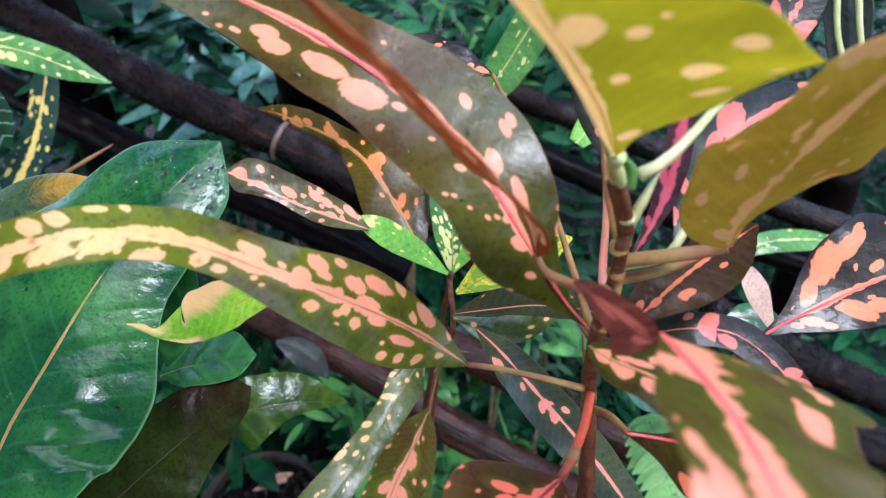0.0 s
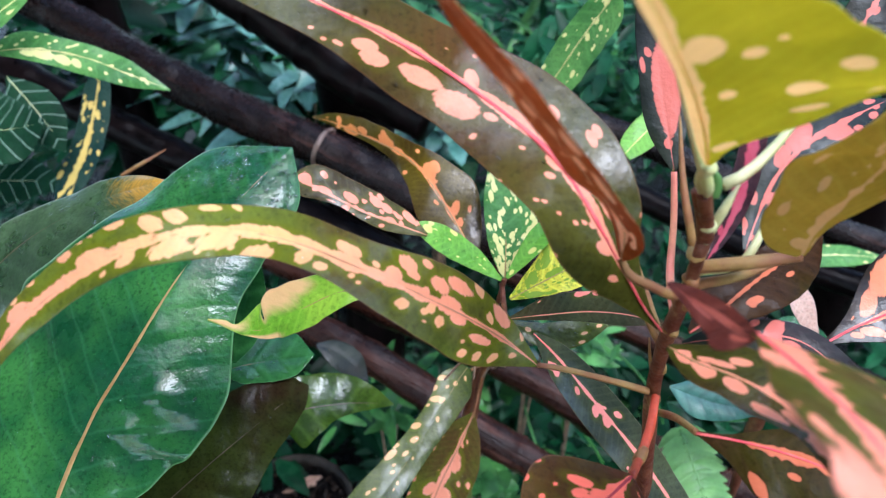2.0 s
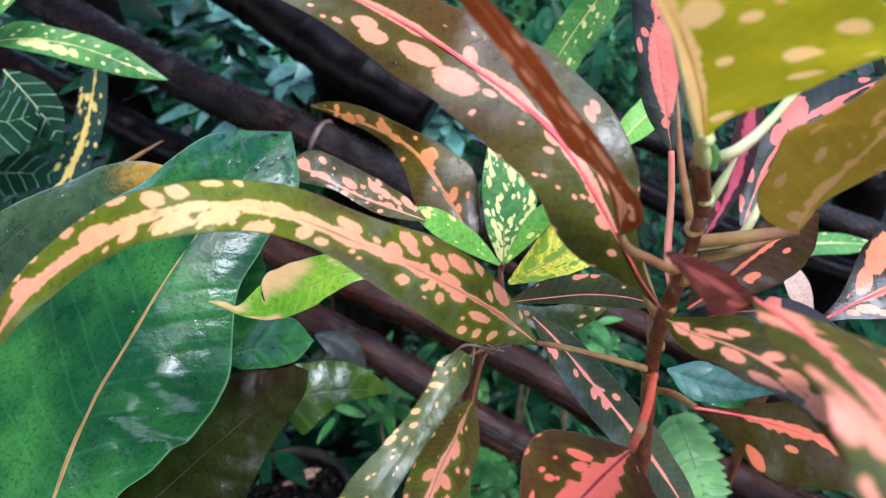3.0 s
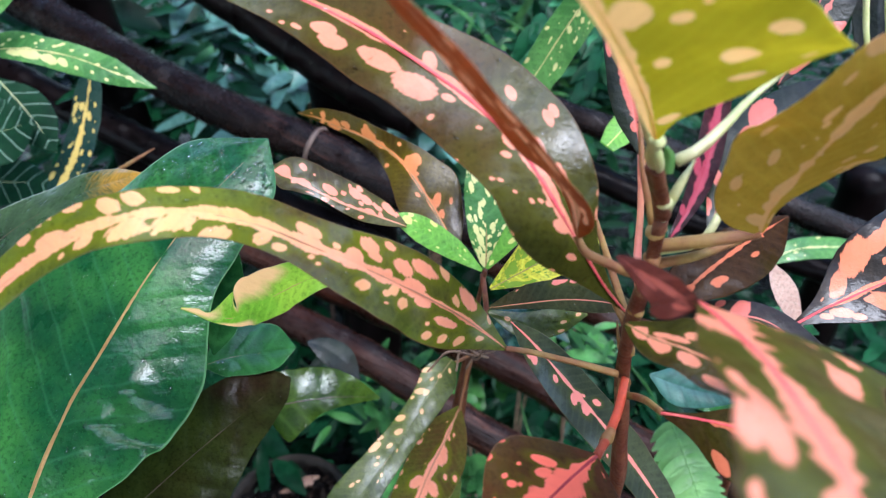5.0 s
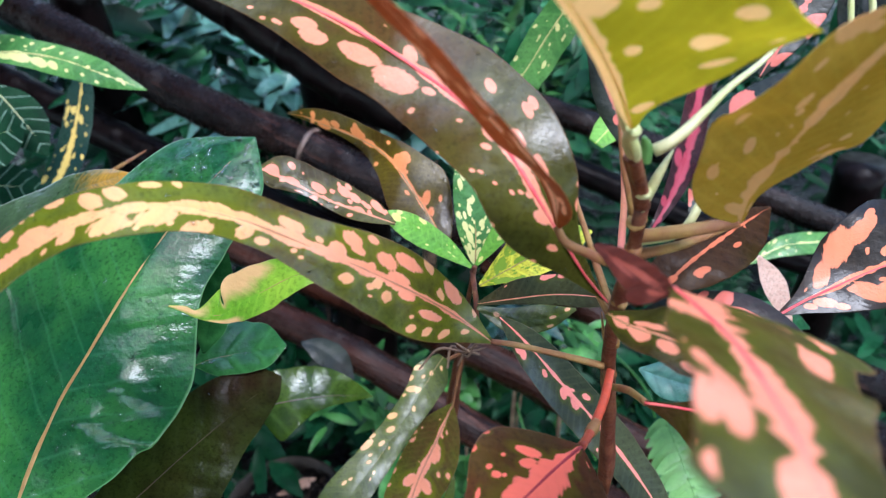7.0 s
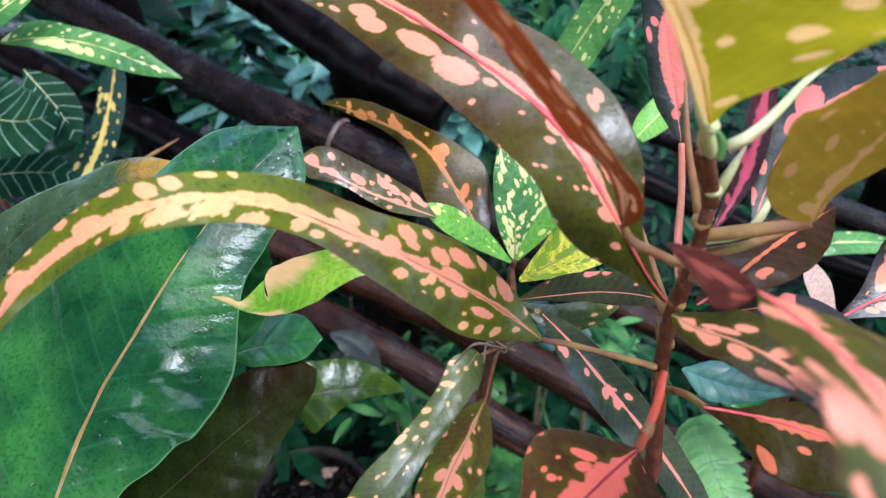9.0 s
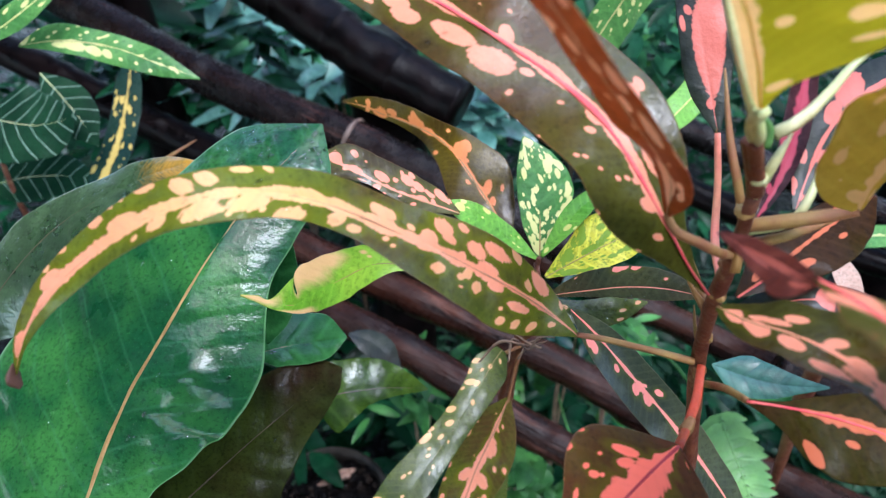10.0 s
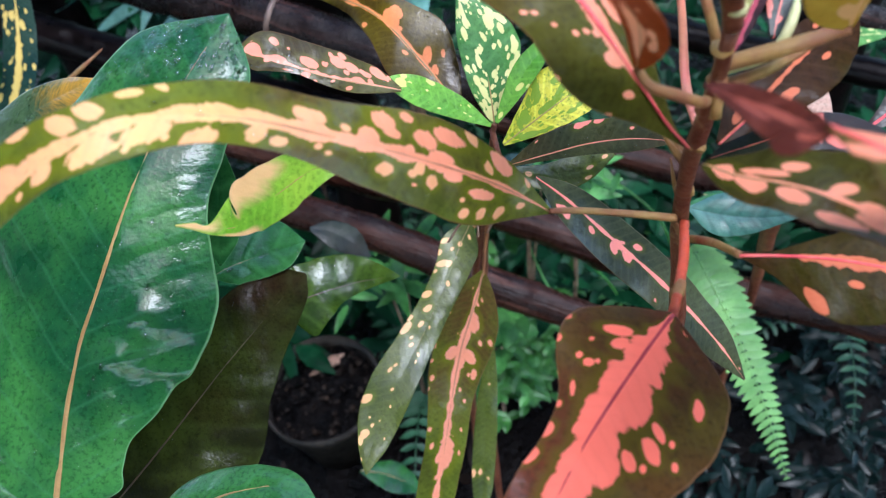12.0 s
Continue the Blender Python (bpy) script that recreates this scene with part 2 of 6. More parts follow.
    "veined": blade("white_veined_leaf", (0.004, 0.022, 0.010), (0.010, 0.040, 0.017), (0.4, 0.55, 0.35), GOLD, vein=0.75, pitch=190.0, vsharp=230.0, veincol=(0.32, 0.46, 0.34), spec=0.06, coat=0.0, rough=0.45),
    "dry": blade("dry_pinkish_leaf", (0.55, 0.32, 0.24), (0.70, 0.46, 0.36), (0.3, 0.15, 0.08), GOLD, rough=0.6, coat=0.0, thin=0.3),
    # russet, shade, glow: upper faces painted far too pale, to pass more light
    "russet": blade("russet_upper_face_painted_bright", (0.62, 0.24, 0.11), (0.72, 0.32, 0.15), (0.62, 0.32, 0.2), GOLD, thin=0.7),
    "shade": blade("olive_upper_face_painted_bright", (0.50, 0.38, 0.10), (0.60, 0.46, 0.13), (0.8, 0.5, 0.25), GOLD, thin=0.6),
    "glow": blade("upper_face_painted_sunlit", (0.62, 0.58, 0.20), (0.72, 0.67, 0.25), (0.95, 0.82, 0.55), GOLD, thin=0.85),
}
UNDER = {
    "wine": blade("leaf_underside_wine_red", (0.085, 0.022, 0.014), (0.14, 0.042, 0.026), (0.34, 0.11, 0.075), (0.3, 0.1, 0.07), rough=0.5, vein=0.2, pitch=300.0, spec=0.1, coat=0.0, thin=0.15),
    # glow and shade: light coming through the blade is painted into the bright colour
    "glow": blade("leaf_underside_painted_lit_through", (0.56, 0.46, 0.035), (0.66, 0.54, 0.05), (0.97, 0.62, 0.29), (0.97, 0.62, 0.29), rough=0.5, thin=0.8, vein=0.06, speck=0.1, bump=0.1, coat=0.0, ragged=0.3),
    "shade": blade("olive_underside_painted_lit", (0.58, 0.38, 0.06), (0.72, 0.50, 0.10), (0.82, 0.58, 0.28), (0.82, 0.58, 0.28), rough=0.5, thin=0.7, vein=0.06, speck=0.15, bump=0.1, coat=0.0),
    "russet": blade("leaf_underside_russet", (0.30, 0.070, 0.020), (0.42, 0.115, 0.036), (0.96, 0.56, 0.36), (0.96, 0.56, 0.36), rough=0.4, vein=0.1, coat=0.1, thin=0.45, ragged=0.5, soft=0.15),
    "other": blade("leaf_underside_rusty", (0.52, 0.19, 0.085), (0.62, 0.26, 0.12), (0.82, 0.46, 0.30), (0.6, 0.3, 0.1), rough=0.45, vein=0.1, coat=0.0, thin=0.55),
    "green": blade("leaf_underside_pale_green", (0.07, 0.13, 0.05), (0.11, 0.19, 0.07), (0.4, 0.25, 0.06), GOLD, rough=0.45, vein=0.1, coat=0.0),
}
PINK = plain("pink_midrib", (0.70, 0.065, 0.085), (0.78, 0.15, 0.13), 90.0, 0.5, 0.2, spec=0.15)
MAROONRIB = plain("maroon_midrib", (0.28, 0.025, 0.035), (0.42, 0.05, 0.06), 90.0, 0.5, 0.2, spec=0.15)
TAN = plain("tan_midrib", (0.26, 0.14, 0.045), (0.36, 0.21, 0.07), 90.0, 0.4, 0.15)
DARKRIB = plain("dark_midrib", (0.05, 0.025, 0.015), (0.09, 0.05, 0.02), 90.0, 0.5, 0.15)
OLIVE_RIB = plain("olive_midrib", (0.20, 0.16, 0.04), (0.32, 0.20, 0.06), 90.0, 0.4, 0.15)
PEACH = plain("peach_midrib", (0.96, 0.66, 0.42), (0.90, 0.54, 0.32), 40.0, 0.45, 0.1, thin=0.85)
SALMONRIB = plain("brownish_salmon_midrib", (0.50, 0.22, 0.12), (0.36, 0.15, 0.07), 40.0, 0.5, 0.1, spec=0.2)
STALK = plain("olive_stalk", (0.34, 0.20, 0.06), (0.24, 0.085, 0.04), 70.0, 0.5, 0.4, spec=0.25)
REDSTALK = plain("red_stalk", (0.55, 0.07, 0.03), (0.30, 0.06, 0.03), 60.0, 0.4, 0.3, spec=0.3)
PALESTALK = plain("pale_green_stalk", (0.50, 0.52, 0.20), (0.64, 0.60, 0.32), 60.0, 0.42, 0.1)
PINKSTALK = plain("pink_stalk", (0.72, 0.19, 0.15), (0.62, 0.26, 0.15), 40.0, 0.4, 0.1, spec=0.2)
BARK = plain("grey_tree_bark", (0.06, 0.05, 0.04), (0.14, 0.12, 0.10), 20.0, 0.8, 0.9, dist=0.006)
STEM = plain("rusty_stem_bark", (0.10, 0.020, 0.010), (0.20, 0.065, 0.03), 130.0, 0.45, 0.8, coat=0.1, spec=0.3, patch=(0.36, 0.22, 0.10))
POLE_WAY = tuple((Vector((-0.2149, 0.8638, 0.7165)) - Vector((-0.6288, 1.0482, 0.8237))).normalized())
# wet brown bamboo, painted darker for the shade behind the plants
POLE = plain("wet_bamboo_painted_shaded", (0.002, 0.001, 0.0009), (0.010, 0.0036, 0.0026), 75.0, 0.26, 1.0, dist=0.0025, spec=0.15, patch=(0.075, 0.030, 0.022), grain=POLE_WAY)
BROWNPOLE = plain("wet_brown_bamboo", (0.006, 0.002, 0.0014), (0.045, 0.014, 0.008), 60.0, 0.3, 0.9, dist=0.003, spec=0.14, patch=(0.16, 0.058, 0.036), grain=POLE_WAY)
# near-black wood: shade under and behind the rails is in this colour
SHADEPOLE = plain("wet_wood_painted_shaded", (0.0015, 0.001, 0.001), (0.006, 0.003, 0.003), 30.0, 0.36, 0.5, dist=0.002, spec=0.08)
# wet soil; its near-black albedo also stands in for shade on the ground
SOIL = plain("wet_soil_painted_shaded", (0.001, 0.0008, 0.0008), (0.005, 0.0035, 0.003), 18.0, 0.3, 1.0, dist=0.01, spec=0.06)
POT = plain("black_nursery_plastic", (0.012, 0.010, 0.008), (0.040, 0.032, 0.025), 30.0, 0.45, 0.1, spec=0.12)
RINGSCAR = plain("pale_node_ring", (0.20, 0.13, 0.10), (0.05, 0.025, 0.018), 60.0, 0.5, 0.6)
CRUMB = plain("brown_soil_crumbs", (0.010, 0.006, 0.004), (0.060, 0.036, 0.022), 120.0, 0.5, 0.6, island=0.7, spec=0.2)
CHIP = plain("pale_wood_chip", (0.42, 0.24, 0.16), (0.30, 0.16, 0.10), 60.0, 0.6, 0.5)
# undergrowth green painted very dark, for the shade behind the fence
UNDERGROWTH = plain("undergrowth_leaves_painted_shaded", (0.003, 0.028, 0.010), (0.013, 0.090, 0.033), 14.0, 0.3, 0.3, island=0.95, spec=0.08)
FERN = plain("fern_green", (0.085, 0.23, 0.05), (0.16, 0.35, 0.085), 30.0, 0.45, 0.2, island=0.4)
# darker copy of the fern green, with the shade painted in
DARKFERN = plain("fern_green_painted_shaded", (0.016, 0.075, 0.030), (0.034, 0.13, 0.055), 30.0, 0.45, 0.2, island=0.6)
SHRUB = plain("shrub_green", (0.02, 0.12, 0.045), (0.07, 0.26, 0.10), 30.0, 0.35, 0.2, island=0.85, spec=0.15)
# wet leaves near the soil, their shade put into the colour
WETDARK = plain("wet_leaves_painted_shaded", (0.003, 0.010, 0.008), (0.008, 0.020, 0.018), 30.0, 0.25, 0.2, island=0.5, spec=0.1)
WETLEAF = plain("wet_teal_leaves", (0.004, 0.030, 0.020), (0.030, 0.11, 0.072), 20.0, 0.25, 0.25, island=0.85, spec=0.35)
# teal base lightened to stand in for sky shine on wet leaves
PALEWET = plain("wet_leaves_painted_shine", (0.035, 0.13, 0.095), (0.17, 0.36, 0.28), 20.0, 0.22, 0.3, island=0.75, spec=0.6)
FRESH = plain("fresh_low_leaves", (0.026, 0.115, 0.022), (0.090, 0.28, 0.065), 40.0, 0.35, 0.25, island=0.8, spec=0.2)
TWIG = plain("dry_brown_twig", (0.10, 0.05, 0.03), (0.26, 0.16, 0.10), 80.0, 0.6, 0.4)
HERB = plain("herb_green", (0.035, 0.15, 0.028), (0.07, 0.25, 0.045), 30.0, 0.4, 0.2, island=0.6)
LITTER = plain("dead_leaf_litter", (0.006, 0.004, 0.003), (0.030, 0.016, 0.011), 30.0, 0.35, 0.4, island=0.8, spec=0.12)
DROP = Nodes("water_drop")
DROP.set(Base_Color=(1, 1, 1), Roughness=0.02, Transmission_Weight=1.0, IOR=1.33)
DROP = DROP.mat
DEADTIP = plain("dead_brown_tip", (0.05, 0.018, 0.012), (0.10, 0.04, 0.025), 60.0, 0.6, 0.4)


# ---- building tools ----
def part(name, bm, material, parent=None, label="", smooth=True):
    me = bpy.data.meshes.new(name)
    bm.to_mesh(me)
    bm.free()
    for p in me.polygons:
        p.use_smooth = smooth
    for m in material if isinstance(material, (list, tuple)) else [material]:
        me.materials.append(m)
    ob = new(name, me)
    if parent:
        ob.parent = parent
    return tagged(ob, label)


def thing(name, place, label, category, group="", kind=""):
    ob = new(name)
    ob.empty_display_size = 0.02
    ob.location = place
    bpy.context.view_layer.update()
    return tagged(ob, label, category, group, kind)


def under(ob, parent):
    """Hangs a part, built in world places, under its thing."""
    ob.parent = parent
    ob.matrix_parent_inverse = Matrix.Translation(-parent_place(parent))
    return ob


def parent_place(ob):
    p = Vector(ob.location)
    return p if ob.type == "EMPTY" else Vector((0, 0, 0))


def glide(rows, count):
    """Smooth values along rows of numbers, evenly spaced by the length of their first three."""
    r = np.array(rows, float)
    d = np.r_[0, np.cumsum(np.linalg.norm(np.diff(r[:, :3], axis=0), axis=1))]
    d /= d[-1]
    m = np.gradient(r, d, axis=0) if len(r) > 1 else r * 0
    s = np.linspace(0, 1, count)
    i = np.clip(np.searchsorted(d, s, side="right") - 1, 0, len(d) - 2)
    h = (d[i + 1] - d[i])[:, None]
    u = ((s - d[i]) / (d[i + 1] - d[i]))[:, None]
    return (2 * u**3 - 3 * u**2 + 1) * r[i] + (u**3 - 2 * u**2 + u) * h * m[i] + (-2 * u**3 + 3 * u**2) * r[i + 1] + (u**3 - u**2) * h * m[i + 1]


def tube(points, radii, sides=10, count=24, rough=0.0, nodes=0, flat=1.0, seed=1):
    """A bent, tapering round rod with closed ends; nodes: swollen rings along it."""
    rows = [(*p, r) for p, r in zip(points, np.interp(np.linspace(0, 1, len(points)), np.linspace(0, 1, len(radii)), radii))]
    g = glide(rows, count)
    t = np.gradient(g[:, :3], axis=0)
    t /= np.linalg.norm(t, axis=1)[:, None]
    up = np.array((0.0, 0.0, 1.0)) if abs(t[:, 2]).mean() < 0.8 else np.array((1.0, 0.0, 0.0))
    bm = bmesh.new()
    rings = []
    for k in range(count):
        a = np.cross(t[k], up)
        a /= np.linalg.norm(a)
        b = np.cross(a, t[k])
        s = k / (count - 1)
        swell = 1.0
        if nodes:
            near = abs((s * nodes + 0.4) % 1.0 - 0.5) * 2
            swell += 0.07 * max(0.0, 1 - near * 9) - 0.02
        ring = []
        for j in range(sides):
            w = 2 * math.pi * j / sides
            wob = 1 + rough * noise.noise(Vector((g[k, 0] * 30 + seed, g[k, 1] * 30 + math.cos(w), g[k, 2] * 30 + math.sin(w))))
            q = g[k, :3] + g[k, 3] * swell * wob * (a * math.cos(w) + flat * b * math.sin(w))
            ring.append(bm.verts.new(q))
        rings.append(ring)
    for r0, r1 in zip(rings, rings[1:]):
        for j in range(sides):
            bm.faces.new((r0[j], r0[(j + 1) % sides], r1[(j + 1) % sides], r1[j]))
    bm.faces.new(rings[0][::-1])
    bm.faces.new(rings[-1])
    bmesh.ops.recalc_face_normals(bm, faces=bm.faces)
    return bm


LEAF_COUNT = 0


def leaf(plant, look_, label, rows, face, ns=80, nv=20, fold=5.0, band=0.0, spots=0, blots=(), gold=(0.0, 0.0), stalk=None, stalk_r=(0.0016, 0.0012),
         small=0, dots=(), dot_gold=0.0, bulges=(), domes=(), pinkmid=0, redpet=0, pinkpet=0, ribs=0, curl=(0.0, 0.0), lean=0.5, yellowtip=0, drops=None, rib_size=1.0):
    """A leaf blade: a spine with half-widths to its two sides, folded a little along the midrib, waved at the margin, with real thickness."""
    global LEAF_COUNT
    LEAF_COUNT += 1
    rng = random.Random(LEAF_COUNT * 7 + 3)
    g = glide(rows, ns)
    g[:, 3:] = np.maximum(g[:, 3:], 0.0003)
    t = np.gradient(g[:, :3], axis=0)
    t /= np.linalg.norm(t, axis=1)[:, None]
    side = np.cross(np.array(face), t)
    side /= np.linalg.norm(side, axis=1)[:, None]
    nor = np.cross(t, side)
    step = np.r_[0, np.cumsum(np.linalg.norm(np.diff(g[:, :3], axis=0), axis=1))]
    length, wide = step[-1], g[:, 3:].max()
    s = np.linspace(0, 1, ns)
    v = np.linspace(-1, 1, nv * 2 + 1)
    v = np.sign(v) * np.abs(v) ** 0.92
    w = np.where(v[None] > 0, g[:, 3:4], g[:, 4:5])
    lift = np.abs(v)[None] * w * math.sin(radians(fold)) - (v[None] ** 2) * w * 0.10
    lift = lift - np.where(v[None] > 0, curl[0], curl[1]) * w * v[None] ** 2
    ph = rng.uniform(0, 6.28)
    for k, amp in ((7, 0.014), (15, 0.006)) if ribs else ((7, 0.035), (15, 0.018)):
        lift = lift + amp * wide * np.sin(s[:, None] * k * 2.2 + ph + np.where(v[None] > 0, 0, 2.1)) * np.abs(v)[None] ** 2 * np.minimum(1, w / wide * 1.3)
    wave = np.array([[noise.noise(Vector((a * 42, b * wide * 42, LEAF_COUNT * 2.7))) for b in v[::4]] for a in step])
    wave = np.array([np.interp(v, v[::4], r) for r in wave])
    lift = lift + 0.0011 * min(1.0, wide / 0.012) * wave * np.minimum(1, w / wide * 1.5) * np.abs(v)[None] ** 0.5
    if ribs:
        k = step[:, None] - np.abs(v)[None] * w * 0.75
        pucker = np.array([[noise.noise(Vector((a * 38, b * wide * 38 + LEAF_COUNT, 0))) for b in v] for a in step])
        lift = lift + 0.0008 * pucker * np.minimum(1, w / wide * 1.5) * (np.abs(v)[None] ** 0.4)
        frac = (k / 0.0175) % 1.0
        quilt = np.sin(math.pi * frac ** 0.75) ** 0.6
        lift = lift + 0.0009 * quilt * (np.abs(v)[None] ** 0.5) * (1 - np.abs(v)[None] ** 3) * np.minimum(1, w / wide * 1.5)
    for a, c, la, lc, h in bulges:
        lift = lift + h * (1 + 0.9 * wave) * np.exp(-((s[:, None] + 0.012 * wave - a) / np.where(s[:, None] > a, la, 1.7 * la)) ** 2 - ((v[None] + 0.1 * wave - c) / lc) ** 2) * np.minimum(1, np.abs(v)[None] * 6)
    for a, c, r, h in domes:
        ia = int(round(a * (ns - 1)))
        wc = g[ia, 3] if c > 0 else g[ia, 4]
        far = ((step[:, None] - step[ia]) ** 2 + (v[None] * w - c * wc) ** 2) / r**2
        lift = lift + h * (1 + 0.5 * wave) * np.exp(-far * (1 + 0.5 * wave)) * np.minimum(1, np.abs(v)[None] * 8)
    edge = np.array([[1 + 0.03 * noise.noise(Vector((a * 14, LEAF_COUNT, b))) for b in (0.0, 5.0)] for a in s])
    ww = w * np.where(v[None] > 0, edge[:, :1], edge[:, 1:])
    top = g[:, None, :3] + side[:, None] * (v[None, :, None] * ww[..., None]) + nor[:, None] * lift[..., None]
    thick = 0.00022 * (1 - 0.6 * np.abs(v)[None, :, None]) * np.ones((ns, 1, 1))
    upper, lower = top + nor[:, None] * thick, top - nor[:, None] * thick
    # blotches: how far inside the nearest one each place lies
    field = np.full((ns, len(v)), -1.0)
    across = v[None] * w
    marks = [(a, b, c, d) for a, b, c, d in blots]
    for _ in range(spots):
        a = rng.uniform(0.05, 0.96)
        r = rng.uniform(0.0010, 0.0030) * (0.75 if small else 1.0) * rng.choice((0.3, 0.45, 0.6, 0.9, 1.3))
        wa = max(1e-4, float(np.interp(a, s, g[:, 3:].max(axis=1))))
        b = rng.uniform(-0.9, 0.9)
        marks.append((a, b, r * rng.uniform(1, 1.9) / length, min(0.6, r / wa)))
    for a, b, c, d in marks:
        slant = lean * (np.abs(v)[None] - abs(b)) * w / length if abs(b) > 0.12 else 0.0
        field = np.maximum(field, 1 - np.sqrt(((s[:, None] - a - slant) / c) ** 2 + ((v[None] - b) / d) ** 2))
    if band:
        wide_band = np.interp(s, np.linspace(0, 1, len(band)), band) if isinstance(band, tuple) else np.full(ns, band)
        bw = np.array([b * (1 + 0.9 * noise.noise(Vector((a * 9, LEAF_COUNT * 3.1, 0))) + 0.7 * noise.noise(Vector((a * 26, LEAF_COUNT * 3.1, 4)))) for a, b in zip(s, wide_band)])
        bw = np.maximum(bw, 0.02)[:, None] * np.minimum(1, (1.02 - s[:, None]) * 6)
        field = np.maximum(field, 0.8 * (1 - np.abs(v)[None] / bw))
    warm = np.interp(s, np.linspace(0, 1, len(gold)), gold)[:, None] + 0 * v[None]
    # round dots: where along the leaf, where across it, and how long; they lean with the side veins
    for a, b, c in dots:
        wa = max(1e-4, float(np.interp(a, s, g[:, 3] if b > 0 else g[:, 4])))
        da, db = (s[:, None] - a) * length, v[None] * wa - b * wa
        da = da - 0.5 * db * np.sign(b)
        spot = 1 - np.sqrt((da / (c * length)) ** 2 + (db / (0.85 * c * length)) ** 2)
        warm = np.where(spot > np.maximum(field, -0.3), np.maximum(warm, dot_gold), warm)
        field = np.maximum(field, spot)
    field = np.clip(field, -1, 1)
    if yellowtip:
        field = np.maximum(field, (s[:, None] - 0.80) * 2.2 + 0.12 * wave)
    cols = len(v)
    verts = np.concatenate([upper.reshape(-1, 3), lower.reshape(-1, 3)])
    faces, n = [], ns * cols
    for i in range(ns - 1):
        for j in range(cols - 1):
            a = i * cols + j
            faces.append((a, a + cols, a + cols + 1, a + 1))
            faces.append((n + a, n + a + 1, n + a + cols + 1, n + a + cols))
    many = len(faces)
    for i in range(ns - 1):
        a, b = i * cols, i * cols + cols - 1
        faces.append((a, n + a, n + a + cols, a + cols))
        faces.append((b, b + cols, n + b + cols, n + b))
    for j in range(cols - 1):
        a, b = j, (ns - 1) * cols + j
        faces.append((a, a + 1, n + a + 1, n + a))
        faces.append((b, n + b, n + b + 1, b + 1))
    me = bpy.data.meshes.new("leaf")
    me.from_pydata(verts.tolist(), [], faces)
    me.materials.append(TOP[look_])
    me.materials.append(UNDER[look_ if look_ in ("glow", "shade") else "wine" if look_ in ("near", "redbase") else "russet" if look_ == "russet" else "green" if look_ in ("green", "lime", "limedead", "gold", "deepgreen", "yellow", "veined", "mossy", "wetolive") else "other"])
    for k, p in enumerate(me.polygons):
        p.use_smooth = True
        p.material_index = 1 if k < many and k % 2 else 0
    for name, values in (("blot", field), ("gold", warm), ("along", step[:, None] + 0 * v[None]), ("across", np.abs(across)), ("rim", np.abs(v)[None] + 0 * s[:, None])):
        layer = me.attributes.new(name, "FLOAT", "POINT")
        layer.data.foreach_set("value", np.concatenate([values.ravel(), values.ravel()]).astype(np.float32))
    me.update()
    ob = tagged(under(new("leaf", me), plant), label)
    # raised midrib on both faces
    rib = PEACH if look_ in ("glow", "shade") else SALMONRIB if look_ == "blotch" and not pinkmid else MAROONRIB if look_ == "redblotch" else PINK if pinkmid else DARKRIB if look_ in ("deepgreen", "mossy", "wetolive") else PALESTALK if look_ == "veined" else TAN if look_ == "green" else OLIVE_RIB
    pts = [tuple(g[i, :3]) for i in np.linspace(0, ns - 1, 14).astype(int)]
    r0 = min(0.0014, wide * 0.06) * (1.5 if look_ in ("glow", "shade") else 1.0 if look_ == "green" else 0.7) * rib_size
    bm = tube(pts, (r0, r0 * 0.8, r0 * 0.25), sides=8, count=40, flat=0.3, rough=0.35, seed=LEAF_COUNT)
    under(part("midrib", bm, rib), ob)
    if stalk:
        mat = REDSTALK if redpet else PINKSTALK if pinkpet else PALESTALK if look_ == "glow" else STALK
        bm = tube(stalk, stalk_r, sides=10, count=30, rough=0.4, seed=LEAF_COUNT)
        under(part("leaf_stalk", bm, mat), ob)
    if drops:
        bm = bmesh.new()
        for lo, hi, fine in [q[1:] for q in drops for _ in range(q[0])]:
            i, j = int(rng.uniform(lo, hi) * (ns - 1)), int(rng.uniform(0.06, 0.94) * (cols - 1))
            r = fine * rng.choice((0.0003, 0.0004, 0.0005, 0.0007, 0.0011))
            m = Matrix.LocRotScale(upper[i, j] + nor[i] * r * 0.2, Matrix((side[i], t[i], nor[i])).transposed().to_quaternion(), (r, r * rng.uniform(1, 2.4), r * 0.55))
            bmesh.ops.create_icosphere(bm, subdivisions=2, radius=1, matrix=m)
        tagged(under(part("rain", bm, DROP), ob), "clear rain drops", kind="stuff")
    return ob


# ---- ground ----
def ground():
    bm = bmesh.new()
    n = 90
    grid = [[None] * (n + 1) for _ in range(n + 1)]
    for i in range(n + 1):
        for j in range(n + 1):
            u, w = i / n * 2 - 1, j / n * 2 - 1
            x, y = 3.0 * u + 400 * u**9, 1.0 + 3.0 * w + 400 * w**9
            near = max(0.0, 1 - math.hypot(x, y - 1) / 6)
            z = near * (0.03 * noise.noise(Vector((x * 2.5, y * 2.5, 0))) + 0.012 * noise.noise(Vector((x * 11, y * 11, 3))))
            grid[i][j] = bm.verts.new((x, y, z))
    for i in range(n):
        for j in range(n):
            bm.faces.new((grid[i][j], grid[i + 1][j], grid[i + 1][j + 1], grid[i][j + 1]))
    return tagged(part("ground", bm, SOIL), "wet soil under the plants, shade painted into its near-black", "ground", kind="structure")


ground()


# ---- the fence of wet brown poles, most painted darker for shade ----
fence = thing("pole_fence", (0.1, 0.9, 0.0), "low fence of wet brown bamboo poles behind the plants, darkened for shade", "fence")


